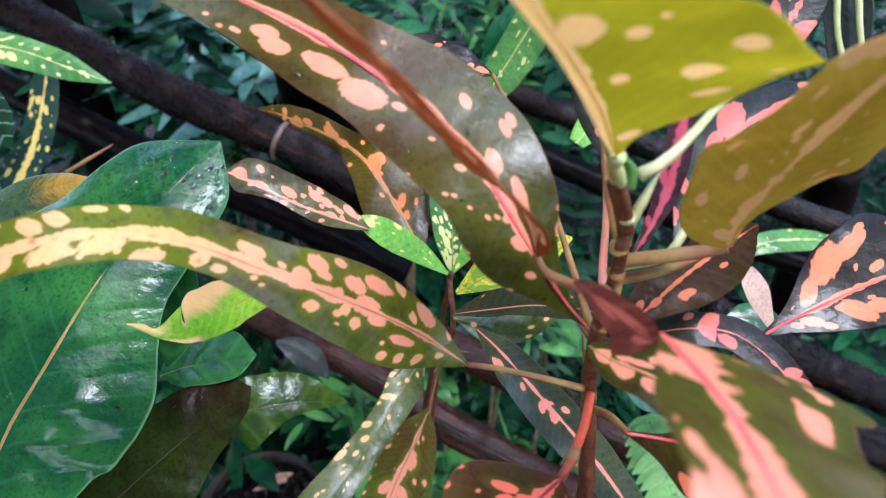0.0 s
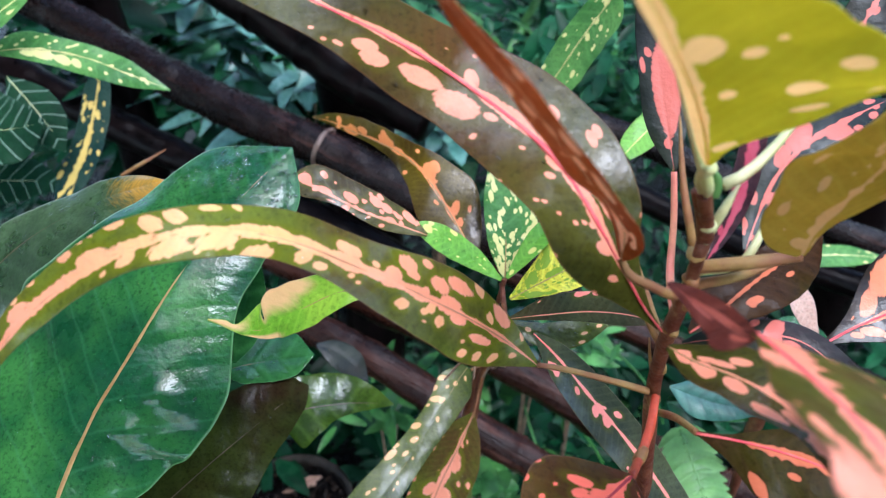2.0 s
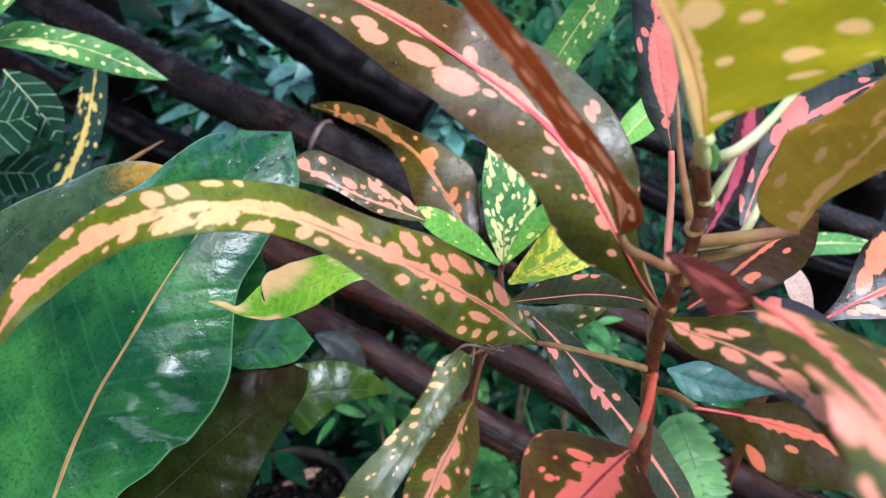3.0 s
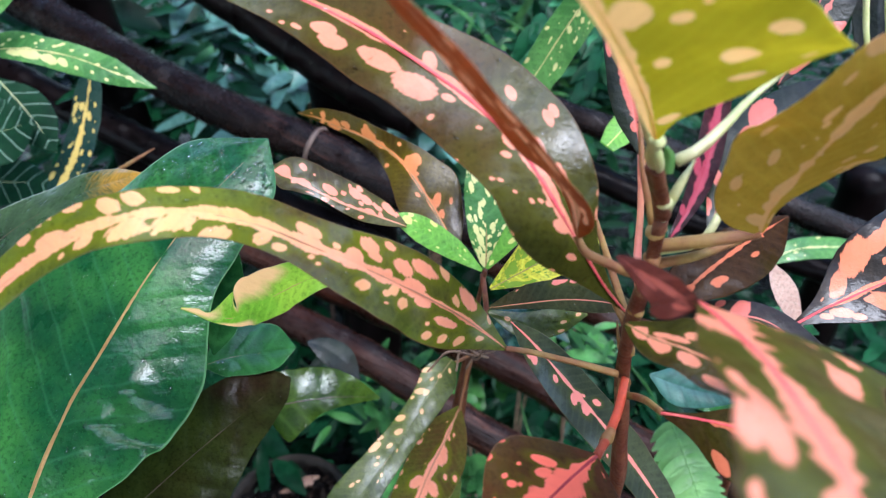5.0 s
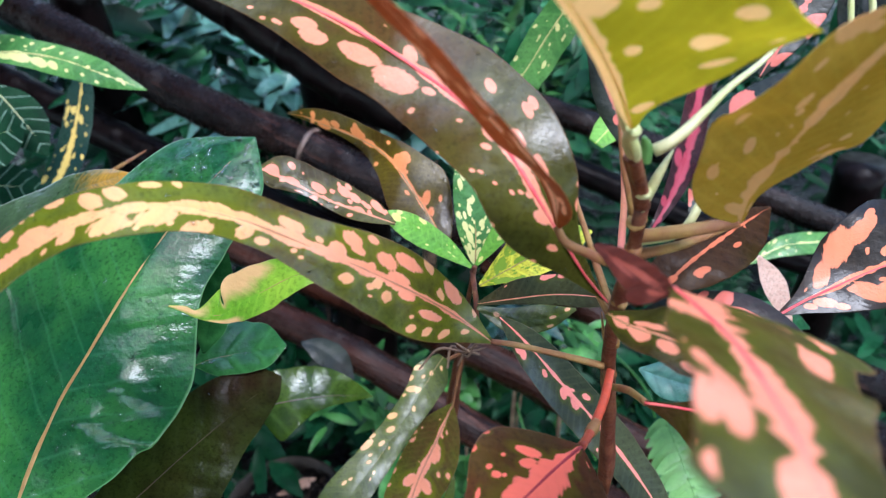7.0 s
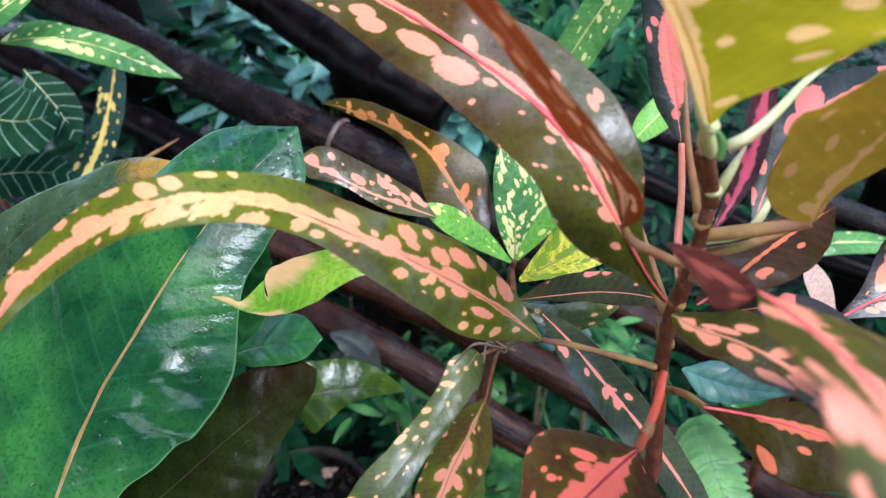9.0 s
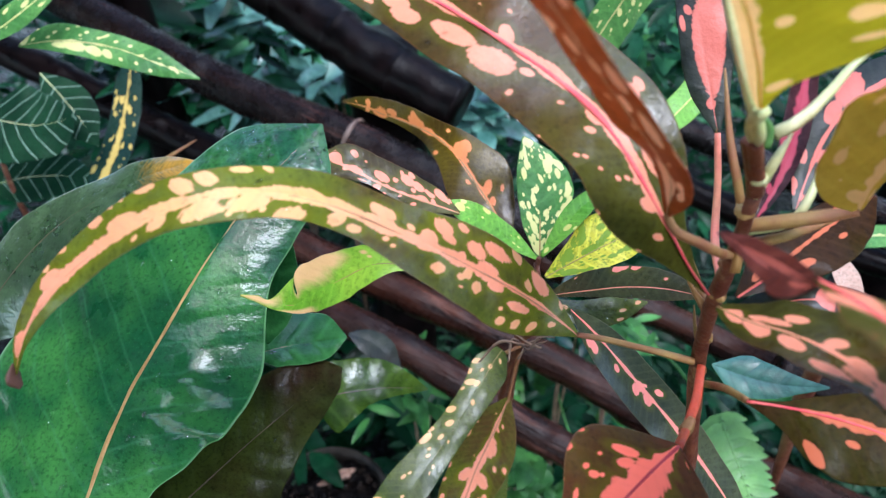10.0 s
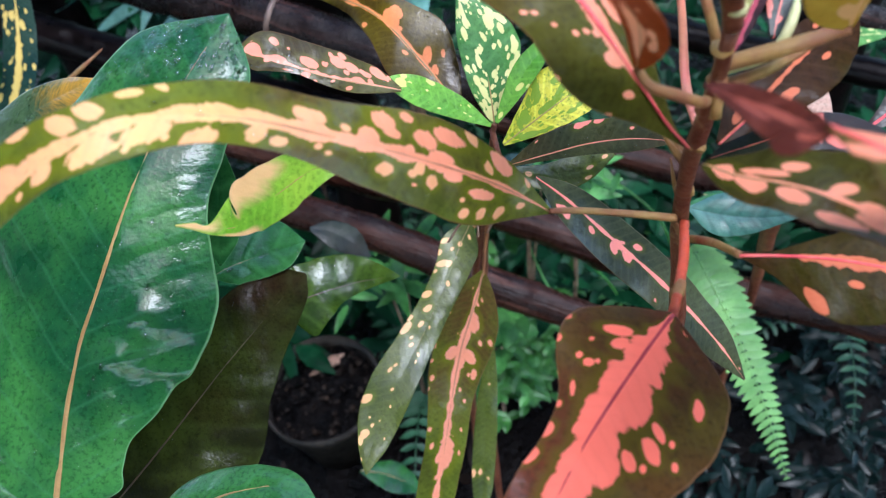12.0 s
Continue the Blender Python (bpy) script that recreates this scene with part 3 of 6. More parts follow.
def rail(points, r, mat=POLE, nodes=5, name="rail", seed=1):
    under(part(name, tube(points, (r, r * 0.97, r * 0.94), sides=24, count=120, rough=0.11, nodes=nodes, seed=seed), mat), fence)


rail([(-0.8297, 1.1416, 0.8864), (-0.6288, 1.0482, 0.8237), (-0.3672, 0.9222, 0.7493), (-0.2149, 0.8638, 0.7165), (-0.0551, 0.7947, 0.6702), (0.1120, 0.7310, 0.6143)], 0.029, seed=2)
rail([(-0.9028, 1.1216, 0.7699), (-0.7032, 1.0525, 0.7055), (-0.4915, 0.9793, 0.6354), (-0.2316, 0.8939, 0.5636), (-0.0534, 0.8231, 0.5141)], 0.027, seed=3, mat=SHADEPOLE)
rail([(-0.5145, 1.1661, 0.9001), (-0.3187, 1.0456, 0.8359), (-0.2092, 0.9667, 0.7960), (-0.0684, 0.8944, 0.7467)], 0.040, mat=SHADEPOLE, seed=4)
rail([(-0.0210, 1.0784, 0.7305), (0.1046, 1.0265, 0.6998), (0.2172, 0.9829, 0.6789), (0.4946, 0.8513, 0.6155), (0.7076, 0.7670, 0.5773)], 0.021, seed=5)
rail([(0.0601, 1.0455, 0.6291), (0.2110, 0.9850, 0.5881), (0.4024, 0.8961, 0.5444), (0.5549, 0.8282, 0.5258), (0.7353, 0.7507, 0.4956)], 0.022, mat=SHADEPOLE, seed=6)
rail([(-0.2869, 0.6919, 0.5870), (-0.1168, 0.6197, 0.5522), (0.0066, 0.5599, 0.5033), (0.1034, 0.5159, 0.4756), (0.2638, 0.4559, 0.4246)], 0.022, seed=7, mat=BROWNPOLE)
rail([(-0.44, 0.834, 0.634), (-0.28, 0.777, 0.592), (-0.1272, 0.7223, 0.5524), (0.0135, 0.6735, 0.5164), (0.1111, 0.6307, 0.4900), (0.2000, 0.5918, 0.4530), (0.3563, 0.5401, 0.4125), (0.5271, 0.4889, 0.3718)], 0.024, seed=8, mat=BROWNPOLE)
rail([(0.0319, 0.8664, 0.5155), (0.2031, 0.7979, 0.4693), (0.3178, 0.7528, 0.4391), (0.4567, 0.6946, 0.4075), (0.6255, 0.6405, 0.3633)], 0.023, seed=9, mat=BROWNPOLE)
rail([(0.3530, 0.7155, 0.5470), (0.4893, 0.6717, 0.4948), (0.5938, 0.6425, 0.4600), (0.7392, 0.6011, 0.4107)], 0.027, seed=10)
rail([(0.3389, 0.6425, 0.5222), (0.4770, 0.5967, 0.4676), (0.5700, 0.5686, 0.4342), (0.7096, 0.5303, 0.3885)], 0.024, seed=11)
under(part("node_ring", tube([(-0.218, 0.8651, 0.7174), (-0.2149, 0.8638, 0.7165), (-0.2118, 0.8625, 0.7156)], (0.0285, 0.0308, 0.0285), sides=28, count=8, rough=0.05, seed=5), RINGSCAR, label="pale ring at a bamboo node"), fence)
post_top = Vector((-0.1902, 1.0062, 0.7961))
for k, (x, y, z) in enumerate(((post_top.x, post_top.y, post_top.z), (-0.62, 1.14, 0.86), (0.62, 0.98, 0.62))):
    under(part("post", tube([(x, y, z), (x + 0.01, y, z * 0.5), (x, y, -0.04)], (0.058, 0.055, 0.05) if k == 0 else (0.038, 0.04, 0.042), sides=18, count=24, rough=0.12, seed=k), SHADEPOLE), fence)


# ---- the leafy plants ----
croton_shrub = thing("croton_shrub", (0.07, 0.26, 0.0), "croton shrub with olive leaves blotched salmon and yellow", "shrub", "crotons")
under(part("stem", tube([(0.075, 0.30, -0.02), (0.072, 0.29, 0.5), (0.066, 0.255, 0.82), (0.0669, 0.1930, 0.9356), (0.0630, 0.1936, 0.9798), (0.0586, 0.1916, 1.0163), (0.0565, 0.1888, 1.0362), (0.0553, 0.1843, 1.0620), (0.0554, 0.1793, 1.0904), (0.0542, 0.1740, 1.1120)], (0.005, 0.0044, 0.0038, 0.0033, 0.003, 0.0028, 0.0027, 0.0026), sides=16, count=110, rough=0.5, nodes=26), STEM, label="rusty jointed stem"), croton_shrub)
under(part("stem_tip", tube([(0.0542, 0.1737, 1.1116), (0.0513, 0.1714, 1.1213), (0.0464, 0.1692, 1.1327)], (0.0028, 0.0026, 0.002), sides=12, count=20, rough=0.2), STEM, label="red brown shoot tip"), croton_shrub)
under(part("shoot", tube([(0.0510, 0.1690, 1.1309), (0.0510, 0.1695, 1.1362), (0.0497, 0.1693, 1.1391)], (0.002, 0.0016, 0.0007), sides=12, count=16, rough=0.3), FERN, label="green growing bud"), croton_shrub)
small_croton = thing("small_croton", (-0.02, 0.40, 0.0), "smaller croton with narrow hanging speckled leaves", "shrub", "crotons")
under(part("stem", tube([(-0.02, 0.4, -0.02), (-0.018, 0.385, 0.5), (-0.0021, 0.3611, 0.8467), (0.0063, 0.3243, 0.9284), (0.0036, 0.3375, 0.9450)], (0.005, 0.0042, 0.0026, 0.0018, 0.0016), sides=12, count=50, rough=0.25, nodes=20), STEM), small_croton)
gold_dust_croton = thing("gold_dust_croton", (-0.05, 0.55, 0.0), "gold dust croton with yellow spotted green leaves", "shrub", "crotons")
under(part("stem", tube([(-0.05, 0.55, -0.02), (-0.03, 0.47, 0.5), (-0.004, 0.3720, 0.8450), (0.0050, 0.3350, 0.9497)], (0.005, 0.004, 0.0022, 0.0016), sides=12, count=50, rough=0.25, nodes=20), STEM), gold_dust_croton)
veined_plant = thing("veined_plant", (-0.55, 0.75, 0.0), "low plant with white-veined dark leaves", "plant")
under(part("stem", tube([(-0.55, 0.75, -0.02), (-0.56, 0.74, 0.4), (-0.5869, 0.6821, 0.7820), (-0.5889, 0.6961, 0.8472)], (0.005, 0.004, 0.003, 0.002), sides=10, count=40, rough=0.2, nodes=14), STEM), veined_plant)
back_shrub = thing("back_shrub", (0.3, 0.5, 0.0), "straggly shrub of small glossy leaves", "shrub")
under(part("stem", tube([(0.3, 0.5, -0.02), (0.29, 0.48, 0.5), (0.2482, 0.4132, 0.8091), (0.2465, 0.4051, 0.8305)], (0.006, 0.005, 0.004, 0.002), sides=10, count=40, rough=0.2, nodes=14), STEM), back_shrub)
broad_leaf_shrub = thing("broad_leaf_shrub", (-0.25, 0.30, 0.0), "broad-leaved shrub with large wet green leaves", "shrub")
under(part("stem", tube([(-0.25, 0.3, -0.02), (-0.26, 0.28, 0.5), (-0.24, 0.22, 0.86), (-0.2114, 0.1243, 0.9375)], (0.009, 0.008, 0.006, 0.003), sides=12, count=50, rough=0.25, nodes=16), STEM), broad_leaf_shrub)

leaf(croton_shrub, "blotch", "long arching olive leaf with yellow and salmon blotches",
     [(0.0089, 0.1880, 1.0351, 0.0010, 0.0010), (0.0027, 0.1868, 1.0426, 0.0056, 0.0040), (-0.0060, 0.1856, 1.0522, 0.0122, 0.0082), (-0.0155, 0.1825, 1.0627, 0.0160, 0.0119), (-0.0259, 0.1787, 1.0733, 0.0166, 0.0139), (-0.0355, 0.1730, 1.0848, 0.0147, 0.0132), (-0.0445, 0.1692, 1.0939, 0.0123, 0.0112), (-0.0533, 0.1678, 1.0999, 0.0098, 0.0100), (-0.0620, 0.1665, 1.1056, 0.0076, 0.0095), (-0.0703, 0.1656, 1.1109, 0.0074, 0.0092), (-0.0802, 0.1641, 1.1157, 0.0074, 0.0087), (-0.0898, 0.1620, 1.1189, 0.0081, 0.0080), (-0.0991, 0.1596, 1.1205, 0.0089, 0.0080), (-0.1090, 0.1569, 1.1201, 0.0084, 0.0082), (-0.1191, 0.1547, 1.1177, 0.0078, 0.0091), (-0.1282, 0.1523, 1.1137, 0.0072, 0.0096), (-0.1375, 0.1505, 1.1082, 0.0066, 0.0092), (-0.1467, 0.1480, 1.1022, 0.0067, 0.0078), (-0.1546, 0.1445, 1.0960, 0.0058, 0.0066), (-0.1624, 0.1416, 1.0875, 0.0039, 0.0056), (-0.1688, 0.1388, 1.0786, 0.0022, 0.0038), (-0.1760, 0.1369, 1.0643, 0.0005, 0.0005)],
     (0.018, -0.527, 0.850), band=(0.10, 0.11, 0.13, 0.15, 0.20, 0.24, 0.22, 0.26, 0.26, 0.26, 0.26, 0.2), gold=(0.0, 0.0, 0.0, 0.15, 0.6, 1.0, 0.7, 0.25, 0.05, 0.0), ns=220, nv=36, drops=((110, 0.1, 0.95, 0.5),), fold=8, spots=10,
     blots=[(0.109, -0.7, 0.0218, 0.31), (0.205, -0.65, 0.029, 0.2), (0.243, -0.44, 0.0238, 0.2046), (0.213, -0.15, 0.021, 0.155), (0.314, -0.65, 0.0176, 0.26), (0.301, -0.4, 0.014, 0.13), (0.331, -0.25, 0.014, 0.19), (0.402, -0.45, 0.0209, 0.2), (0.192, 0.15, 0.0186, 0.13), (0.138, 0.35, 0.0262, 0.13), (0.515, 0.85, 0.0222, 0.39), (0.565, 0.4, 0.0262, 0.36), (0.623, 0.45, 0.0244, 0.39), (0.64, -0.55, 0.0128, 0.36), (0.611, -0.65, 0.0131, 0.31), (0.573, -0.85, 0.0136, 0.15), (0.682, -0.95, 0.0131, 0.19), (0.757, -0.9, 0.011, 0.27), (0.456, 0.5, 0.012, 0.36), (0.678, 0.45, 0.015, 0.28), (0.841, -0.45, 0.0172, 0.35), (0.494, -0.15, 0.0179, 0.19), (0.72, -0.3, 0.0232, 0.27), (0.431, 0.6, 0.0102, 0.2)],
     dots=[(0.31, 0.45, 0.0114), (0.268, 0.35, 0.0071), (0.255, 0.2, 0.011), (0.234, 0.4, 0.0121), (0.172, 0.8, 0.0094), (0.138, 0.75, 0.0099), (0.096, 0.7, 0.0112), (0.167, -0.9, 0.0117), (0.13, -0.35, 0.0098), (0.176, 0.55, 0.0046), (0.059, 0.4, 0.0069), (0.36, -0.3, 0.0055), (0.544, -0.9, 0.0063), (0.59, 0.75, 0.005), (0.548, 0.7, 0.0043), (0.715, -1, 0.0047), (0.732, -1, 0.0045), (0.389, 0.4, 0.0046), (0.711, 0.6, 0.0053), (0.64, 0.65, 0.0071), (0.808, -1, 0.0066), (0.837, -1, 0.0068), (0.059, -0.9, 0.0069), (0.377, 0.5, 0.004)], dot_gold=0.45,
     stalk=[(0.0550, 0.1879, 1.0214), (0.0325, 0.1895, 1.0277), (0.0159, 0.1890, 1.0328), (0.0089, 0.1880, 1.0351)], stalk_r=(0.0015, 0.001))
leaf(croton_shrub, "spotted", "broad dark olive leaf with a pink midrib and salmon blotches",
     [(0.0475, 0.1738, 1.0711, 0.0007, 0.0007), (0.0400, 0.1702, 1.0830, 0.0032, 0.0023), (0.0322, 0.1686, 1.0974, 0.0091, 0.0054), (0.0240, 0.1690, 1.1111, 0.0163, 0.0125), (0.0135, 0.1785, 1.1266, 0.0173, 0.0183), (-0.0004, 0.1929, 1.1356, 0.0188, 0.0206), (-0.0205, 0.2089, 1.1438, 0.0174, 0.0174), (-0.0358, 0.2165, 1.1508, 0.0180, 0.0135), (-0.0511, 0.2210, 1.1572, 0.0156, 0.0134), (-0.0664, 0.2247, 1.1626, 0.0130, 0.0134), (-0.0858, 0.2306, 1.1694, 0.0120, 0.0120), (-0.1097, 0.2384, 1.1755, 0.0089, 0.0089), (-0.1329, 0.2475, 1.1801, 0.0004, 0.0004)],
     (0.071, -0.600, 0.797), band=(0.09, 0.11, 0.11, 0.10, 0.07, 0.06, 0.06), spots=8, ns=220, nv=36, drops=((120, 0.1, 0.95, 0.55),), fold=6, gold=(0.0, 0.0, 0.1), pinkmid=1, rib_size=1.9,
     blots=[(0.548, 0.4, 0.0354, 0.19), (0.481, 0.45, 0.0357, 0.27), (0.619, 0.6, 0.0207, 0.18), (0.64, 0.5, 0.0162, 0.13), (0.49, -0.15, 0.0128, 0.18), (0.197, 0.15, 0.0129, 0.12), (0.322, -0.65, 0.0123, 0.09), (0.326, 0.05, 0.0156, 0.14), (0.297, -0.2, 0.0178, 0.13), (0.247, -0.3, 0.0248, 0.12), (0.377, -0.5, 0.0111, 0.1), (0.326, -0.8, 0.01, 0.09), (0.636, 0.45, 0.0175, 0.17), (0.611, 0.55, 0.0144, 0.13), (0.155, 0.4, 0.0089, 0.12), (0.669, 0.75, 0.0056, 0.06)],
     dots=[(0.431, 0.75, 0.0046), (0.368, 0.3, 0.0041), (0.314, 0.3, 0.007), (0.297, 0.8, 0.004), (0.243, 0.4, 0.004), (0.238, 0.25, 0.004), (0.23, 0.15, 0.004), (0.674, 0.75, 0.0046), (0.506, -0.6, 0.004), (0.163, 1, 0.0046), (0.172, -1, 0.0056), (0.222, 1, 0.004), (0.351, 1, 0.004), (0.431, 0.7, 0.0042), (0.368, 0.3, 0.0046), (0.289, 0.7, 0.004), (0.18, -1, 0.0072), (0.209, -1, 0.005), (0.711, 0.75, 0.0041), (0.69, 0.85, 0.004), (0.264, 0.6, 0.004)])
leaf(croton_shrub, "russet", "narrow leaf seen edge on with a rusty underside",
     [(0.0262, 0.1620, 1.1119, 0.0011, 0.0011), (0.0237, 0.1543, 1.1279, 0.0079, 0.0073), (0.0113, 0.1433, 1.1501, 0.0116, 0.0112), (-0.0016, 0.1354, 1.1696, 0.0096, 0.0096), (-0.0136, 0.1280, 1.1881, 0.0079, 0.0079), (-0.0247, 0.1214, 1.2044, 0.0074, 0.0074), (-0.0316, 0.1150, 1.2160, 0.0048, 0.0048), (-0.0360, 0.1107, 1.2237, 0.0006, 0.0006)],
     (0.816, 0.577, -0.040), band=0.04, spots=14, ns=120, nv=22, fold=4,
     blots=[(0.506, 0.55, 0.0424, 0.26), (0.36, 0.45, 0.0583, 0.23), (0.121, -0.2, 0.0945, 0.43), (0.603, -1, 0.0319, 0.19), (0.561, -0.45, 0.0274, 0.19), (0.176, -1, 0.0464, 0.21), (0.523, 0, 0.0252, 0.17), (0.314, 1, 0.0386, 0.13), (0.423, 0.15, 0.0274, 0.15), (0.686, 0.6, 0.0194, 0.23)],
     stalk=[(0.0553, 0.1815, 1.0804), (0.0355, 0.1573, 1.1055), (0.0282, 0.1586, 1.1091), (0.0262, 0.1620, 1.1119)], stalk_r=(0.0016, 0.0012))
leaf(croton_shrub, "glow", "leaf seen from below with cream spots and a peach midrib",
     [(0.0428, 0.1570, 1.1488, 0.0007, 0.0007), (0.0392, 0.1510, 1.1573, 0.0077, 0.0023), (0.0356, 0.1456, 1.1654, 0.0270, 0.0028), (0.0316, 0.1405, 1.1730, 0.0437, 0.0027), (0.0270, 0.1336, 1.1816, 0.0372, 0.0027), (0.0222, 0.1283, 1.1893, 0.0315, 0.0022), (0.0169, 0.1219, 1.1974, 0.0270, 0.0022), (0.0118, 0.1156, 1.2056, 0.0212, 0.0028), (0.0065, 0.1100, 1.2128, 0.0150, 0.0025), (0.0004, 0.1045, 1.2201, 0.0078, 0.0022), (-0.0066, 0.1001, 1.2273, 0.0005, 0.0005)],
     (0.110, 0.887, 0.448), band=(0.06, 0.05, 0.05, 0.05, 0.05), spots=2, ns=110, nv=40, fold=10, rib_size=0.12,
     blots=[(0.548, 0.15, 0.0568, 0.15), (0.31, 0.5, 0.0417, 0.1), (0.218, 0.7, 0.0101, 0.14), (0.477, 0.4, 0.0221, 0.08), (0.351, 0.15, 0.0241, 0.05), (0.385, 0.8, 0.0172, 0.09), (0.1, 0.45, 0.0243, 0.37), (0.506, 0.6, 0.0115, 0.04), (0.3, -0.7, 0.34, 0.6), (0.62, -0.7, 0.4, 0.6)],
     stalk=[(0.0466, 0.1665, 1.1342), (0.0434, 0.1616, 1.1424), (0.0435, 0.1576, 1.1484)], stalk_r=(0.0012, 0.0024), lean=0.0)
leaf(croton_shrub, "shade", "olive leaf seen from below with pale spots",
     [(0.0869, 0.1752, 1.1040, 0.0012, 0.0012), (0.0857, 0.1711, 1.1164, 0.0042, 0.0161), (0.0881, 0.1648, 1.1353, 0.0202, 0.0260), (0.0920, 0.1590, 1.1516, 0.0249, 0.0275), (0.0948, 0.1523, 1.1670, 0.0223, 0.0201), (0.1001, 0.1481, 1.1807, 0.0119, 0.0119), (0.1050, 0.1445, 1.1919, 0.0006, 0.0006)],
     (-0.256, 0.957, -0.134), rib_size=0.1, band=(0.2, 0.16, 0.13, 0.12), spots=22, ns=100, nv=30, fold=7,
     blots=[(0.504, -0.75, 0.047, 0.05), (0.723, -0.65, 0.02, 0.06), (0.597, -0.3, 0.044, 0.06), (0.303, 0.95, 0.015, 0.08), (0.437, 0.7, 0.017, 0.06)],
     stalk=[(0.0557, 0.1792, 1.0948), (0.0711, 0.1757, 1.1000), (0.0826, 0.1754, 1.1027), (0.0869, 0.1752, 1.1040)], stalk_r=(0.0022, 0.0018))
leaf(croton_shrub, "near", "drooping leaf with a broad salmon pink centre",
     [(0.0470, 0.1133, 1.1306, 0.0012, 0.0012), (0.0476, 0.1081, 1.1330, 0.0467, 0.0025), (0.0484, 0.0998, 1.1367, 0.0412, 0.0065), (0.0491, 0.0912, 1.1403, 0.0360, 0.0100), (0.0489, 0.0781, 1.1467, 0.0282, 0.0144), (0.0474, 0.0653, 1.1531, 0.0224, 0.0150), (0.0455, 0.0534, 1.1589, 0.0178, 0.0150), (0.0437, 0.0431, 1.1636, 0.0129, 0.0155), (0.0419, 0.0347, 1.1673, 0.0092, 0.0160), (0.0404, 0.0272, 1.1694, 0.0060, 0.0160), (0.0391, 0.0207, 1.1699, 0.0005, 0.0005)],
     (0.350, 0.100, 0.930), band=(0.24, 0.24, 0.22, 0.24, 0.26, 0.28, 0.30), spots=6, ns=170, nv=40, fold=4, pinkmid=1, lean=-0.4, rib_size=1.6,
     blots=[(0.192, -0.45, 0.0562, 0.69), (0.707, -0.6, 0.1229, 0.2), (0.741, -0.9, 0.0728, 0.19), (0.046, 0.4, 0.0175, 0.03), (0.059, 0.55, 0.0171, 0.03), (0.226, 0.7, 0.0796, 0.13), (0.569, -0.75, 0.051, 0.12), (0.9, -0.25, 0.061, 0.12), (0.904, -0.85, 0.0241, 0.06), (0.962, -1, 0.0075, 0.1), (0.071, 0.75, 0.0174, 0.07)])
leaf(croton_shrub, "redbase", "rolled red brown base of a leaf",
     [(0.0323, 0.1349, 1.1265, 0.0009, 0.0009), (0.0351, 0.1286, 1.1277, 0.0038, 0.0023), (0.0389, 0.1224, 1.1281, 0.0046, 0.0045), (0.0424, 0.1165, 1.1290, 0.0046, 0.0063), (0.0449, 0.1117, 1.1310, 0.0026, 0.0084), (0.0465, 0.1094, 1.1323, 0.0005, 0.0005)],
     (0.101, -0.409, 0.907), band=0.04, spots=0, ns=70, nv=22, fold=16,
     blots=[(0.494, 0.1, 0.2473, 0.13), (0.628, 0.25, 0.221, 0.12), (0.41, -0.25, 0.171, 0.13), (0.895, -0.3, 0.0803, 0.15)])
leaf(croton_shrub, "spotted", "green leaf with large salmon blotches and a pink midrib",
     [(0.0427, 0.1497, 1.0874, 0.0012, 0.0012), (0.0489, 0.1404, 1.0906, 0.0095, 0.0063), (0.0561, 0.1322, 1.0945, 0.0122, 0.0078), (0.0630, 0.1209, 1.0987, 0.0152, 0.0089), (0.0686, 0.1078, 1.1015, 0.0148, 0.0048), (0.0737, 0.0954, 1.1027, 0.0123, 0.0062), (0.0775, 0.0845, 1.1024, 0.0092, 0.0066), (0.0816, 0.0747, 1.1009, 0.0005, 0.0005)],
     (0.056, -0.413, 0.909), band=(0.03, 0.03, 0.1, 0.1), spots=10, ns=120, nv=30, fold=5,
     blots=[(0.067, 0.05, 0.0328, 0.32), (0.301, -0.35, 0.0584, 0.27), (0.209, 0.2, 0.0519, 0.1), (0.151, 0.2, 0.0364, 0.11), (0.469, -0.65, 0.0751, 0.2), (0.176, -0.4, 0.0285, 0.19), (0.402, 0.2, 0.03, 0.16), (0.51, 0.05, 0.0558, 0.17), (0.632, -0.3, 0.0504, 0.53)])
leaf(croton_shrub, "brown", "rusty brown leaf with a red midrib",
     [(0.0622, 0.1531, 1.0408, 0.0007, 0.0007), (0.0726, 0.1499, 1.0424, 0.0015, 0.0076), (0.0820, 0.1464, 1.0437, 0.0056, 0.0165), (0.0913, 0.1427, 1.0441, 0.0099, 0.0194), (0.1009, 0.1379, 1.0443, 0.0131, 0.0174), (0.1104, 0.1325, 1.0431, 0.0131, 0.0133), (0.1193, 0.1264, 1.0416, 0.0087, 0.0076), (0.1277, 0.1196, 1.0399, 0.0005, 0.0005)],
     (0.055, -0.473, 0.879), band=(0.06, 0.12, 0.16, 0.14), spots=5, ns=110, nv=28, fold=4, pinkmid=1, rib_size=1.3,
     blots=[(0.297, -0.8, 0.0494, 0.2), (0.418, 0, 0.0919, 0.07), (0.536, 0, 0.0891, 0.08)],
     stalk=[(0.0599, 0.1923, 1.0047), (0.0618, 0.1700, 1.0270), (0.0622, 0.1531, 1.0408)], stalk_r=(0.0016, 0.0012))
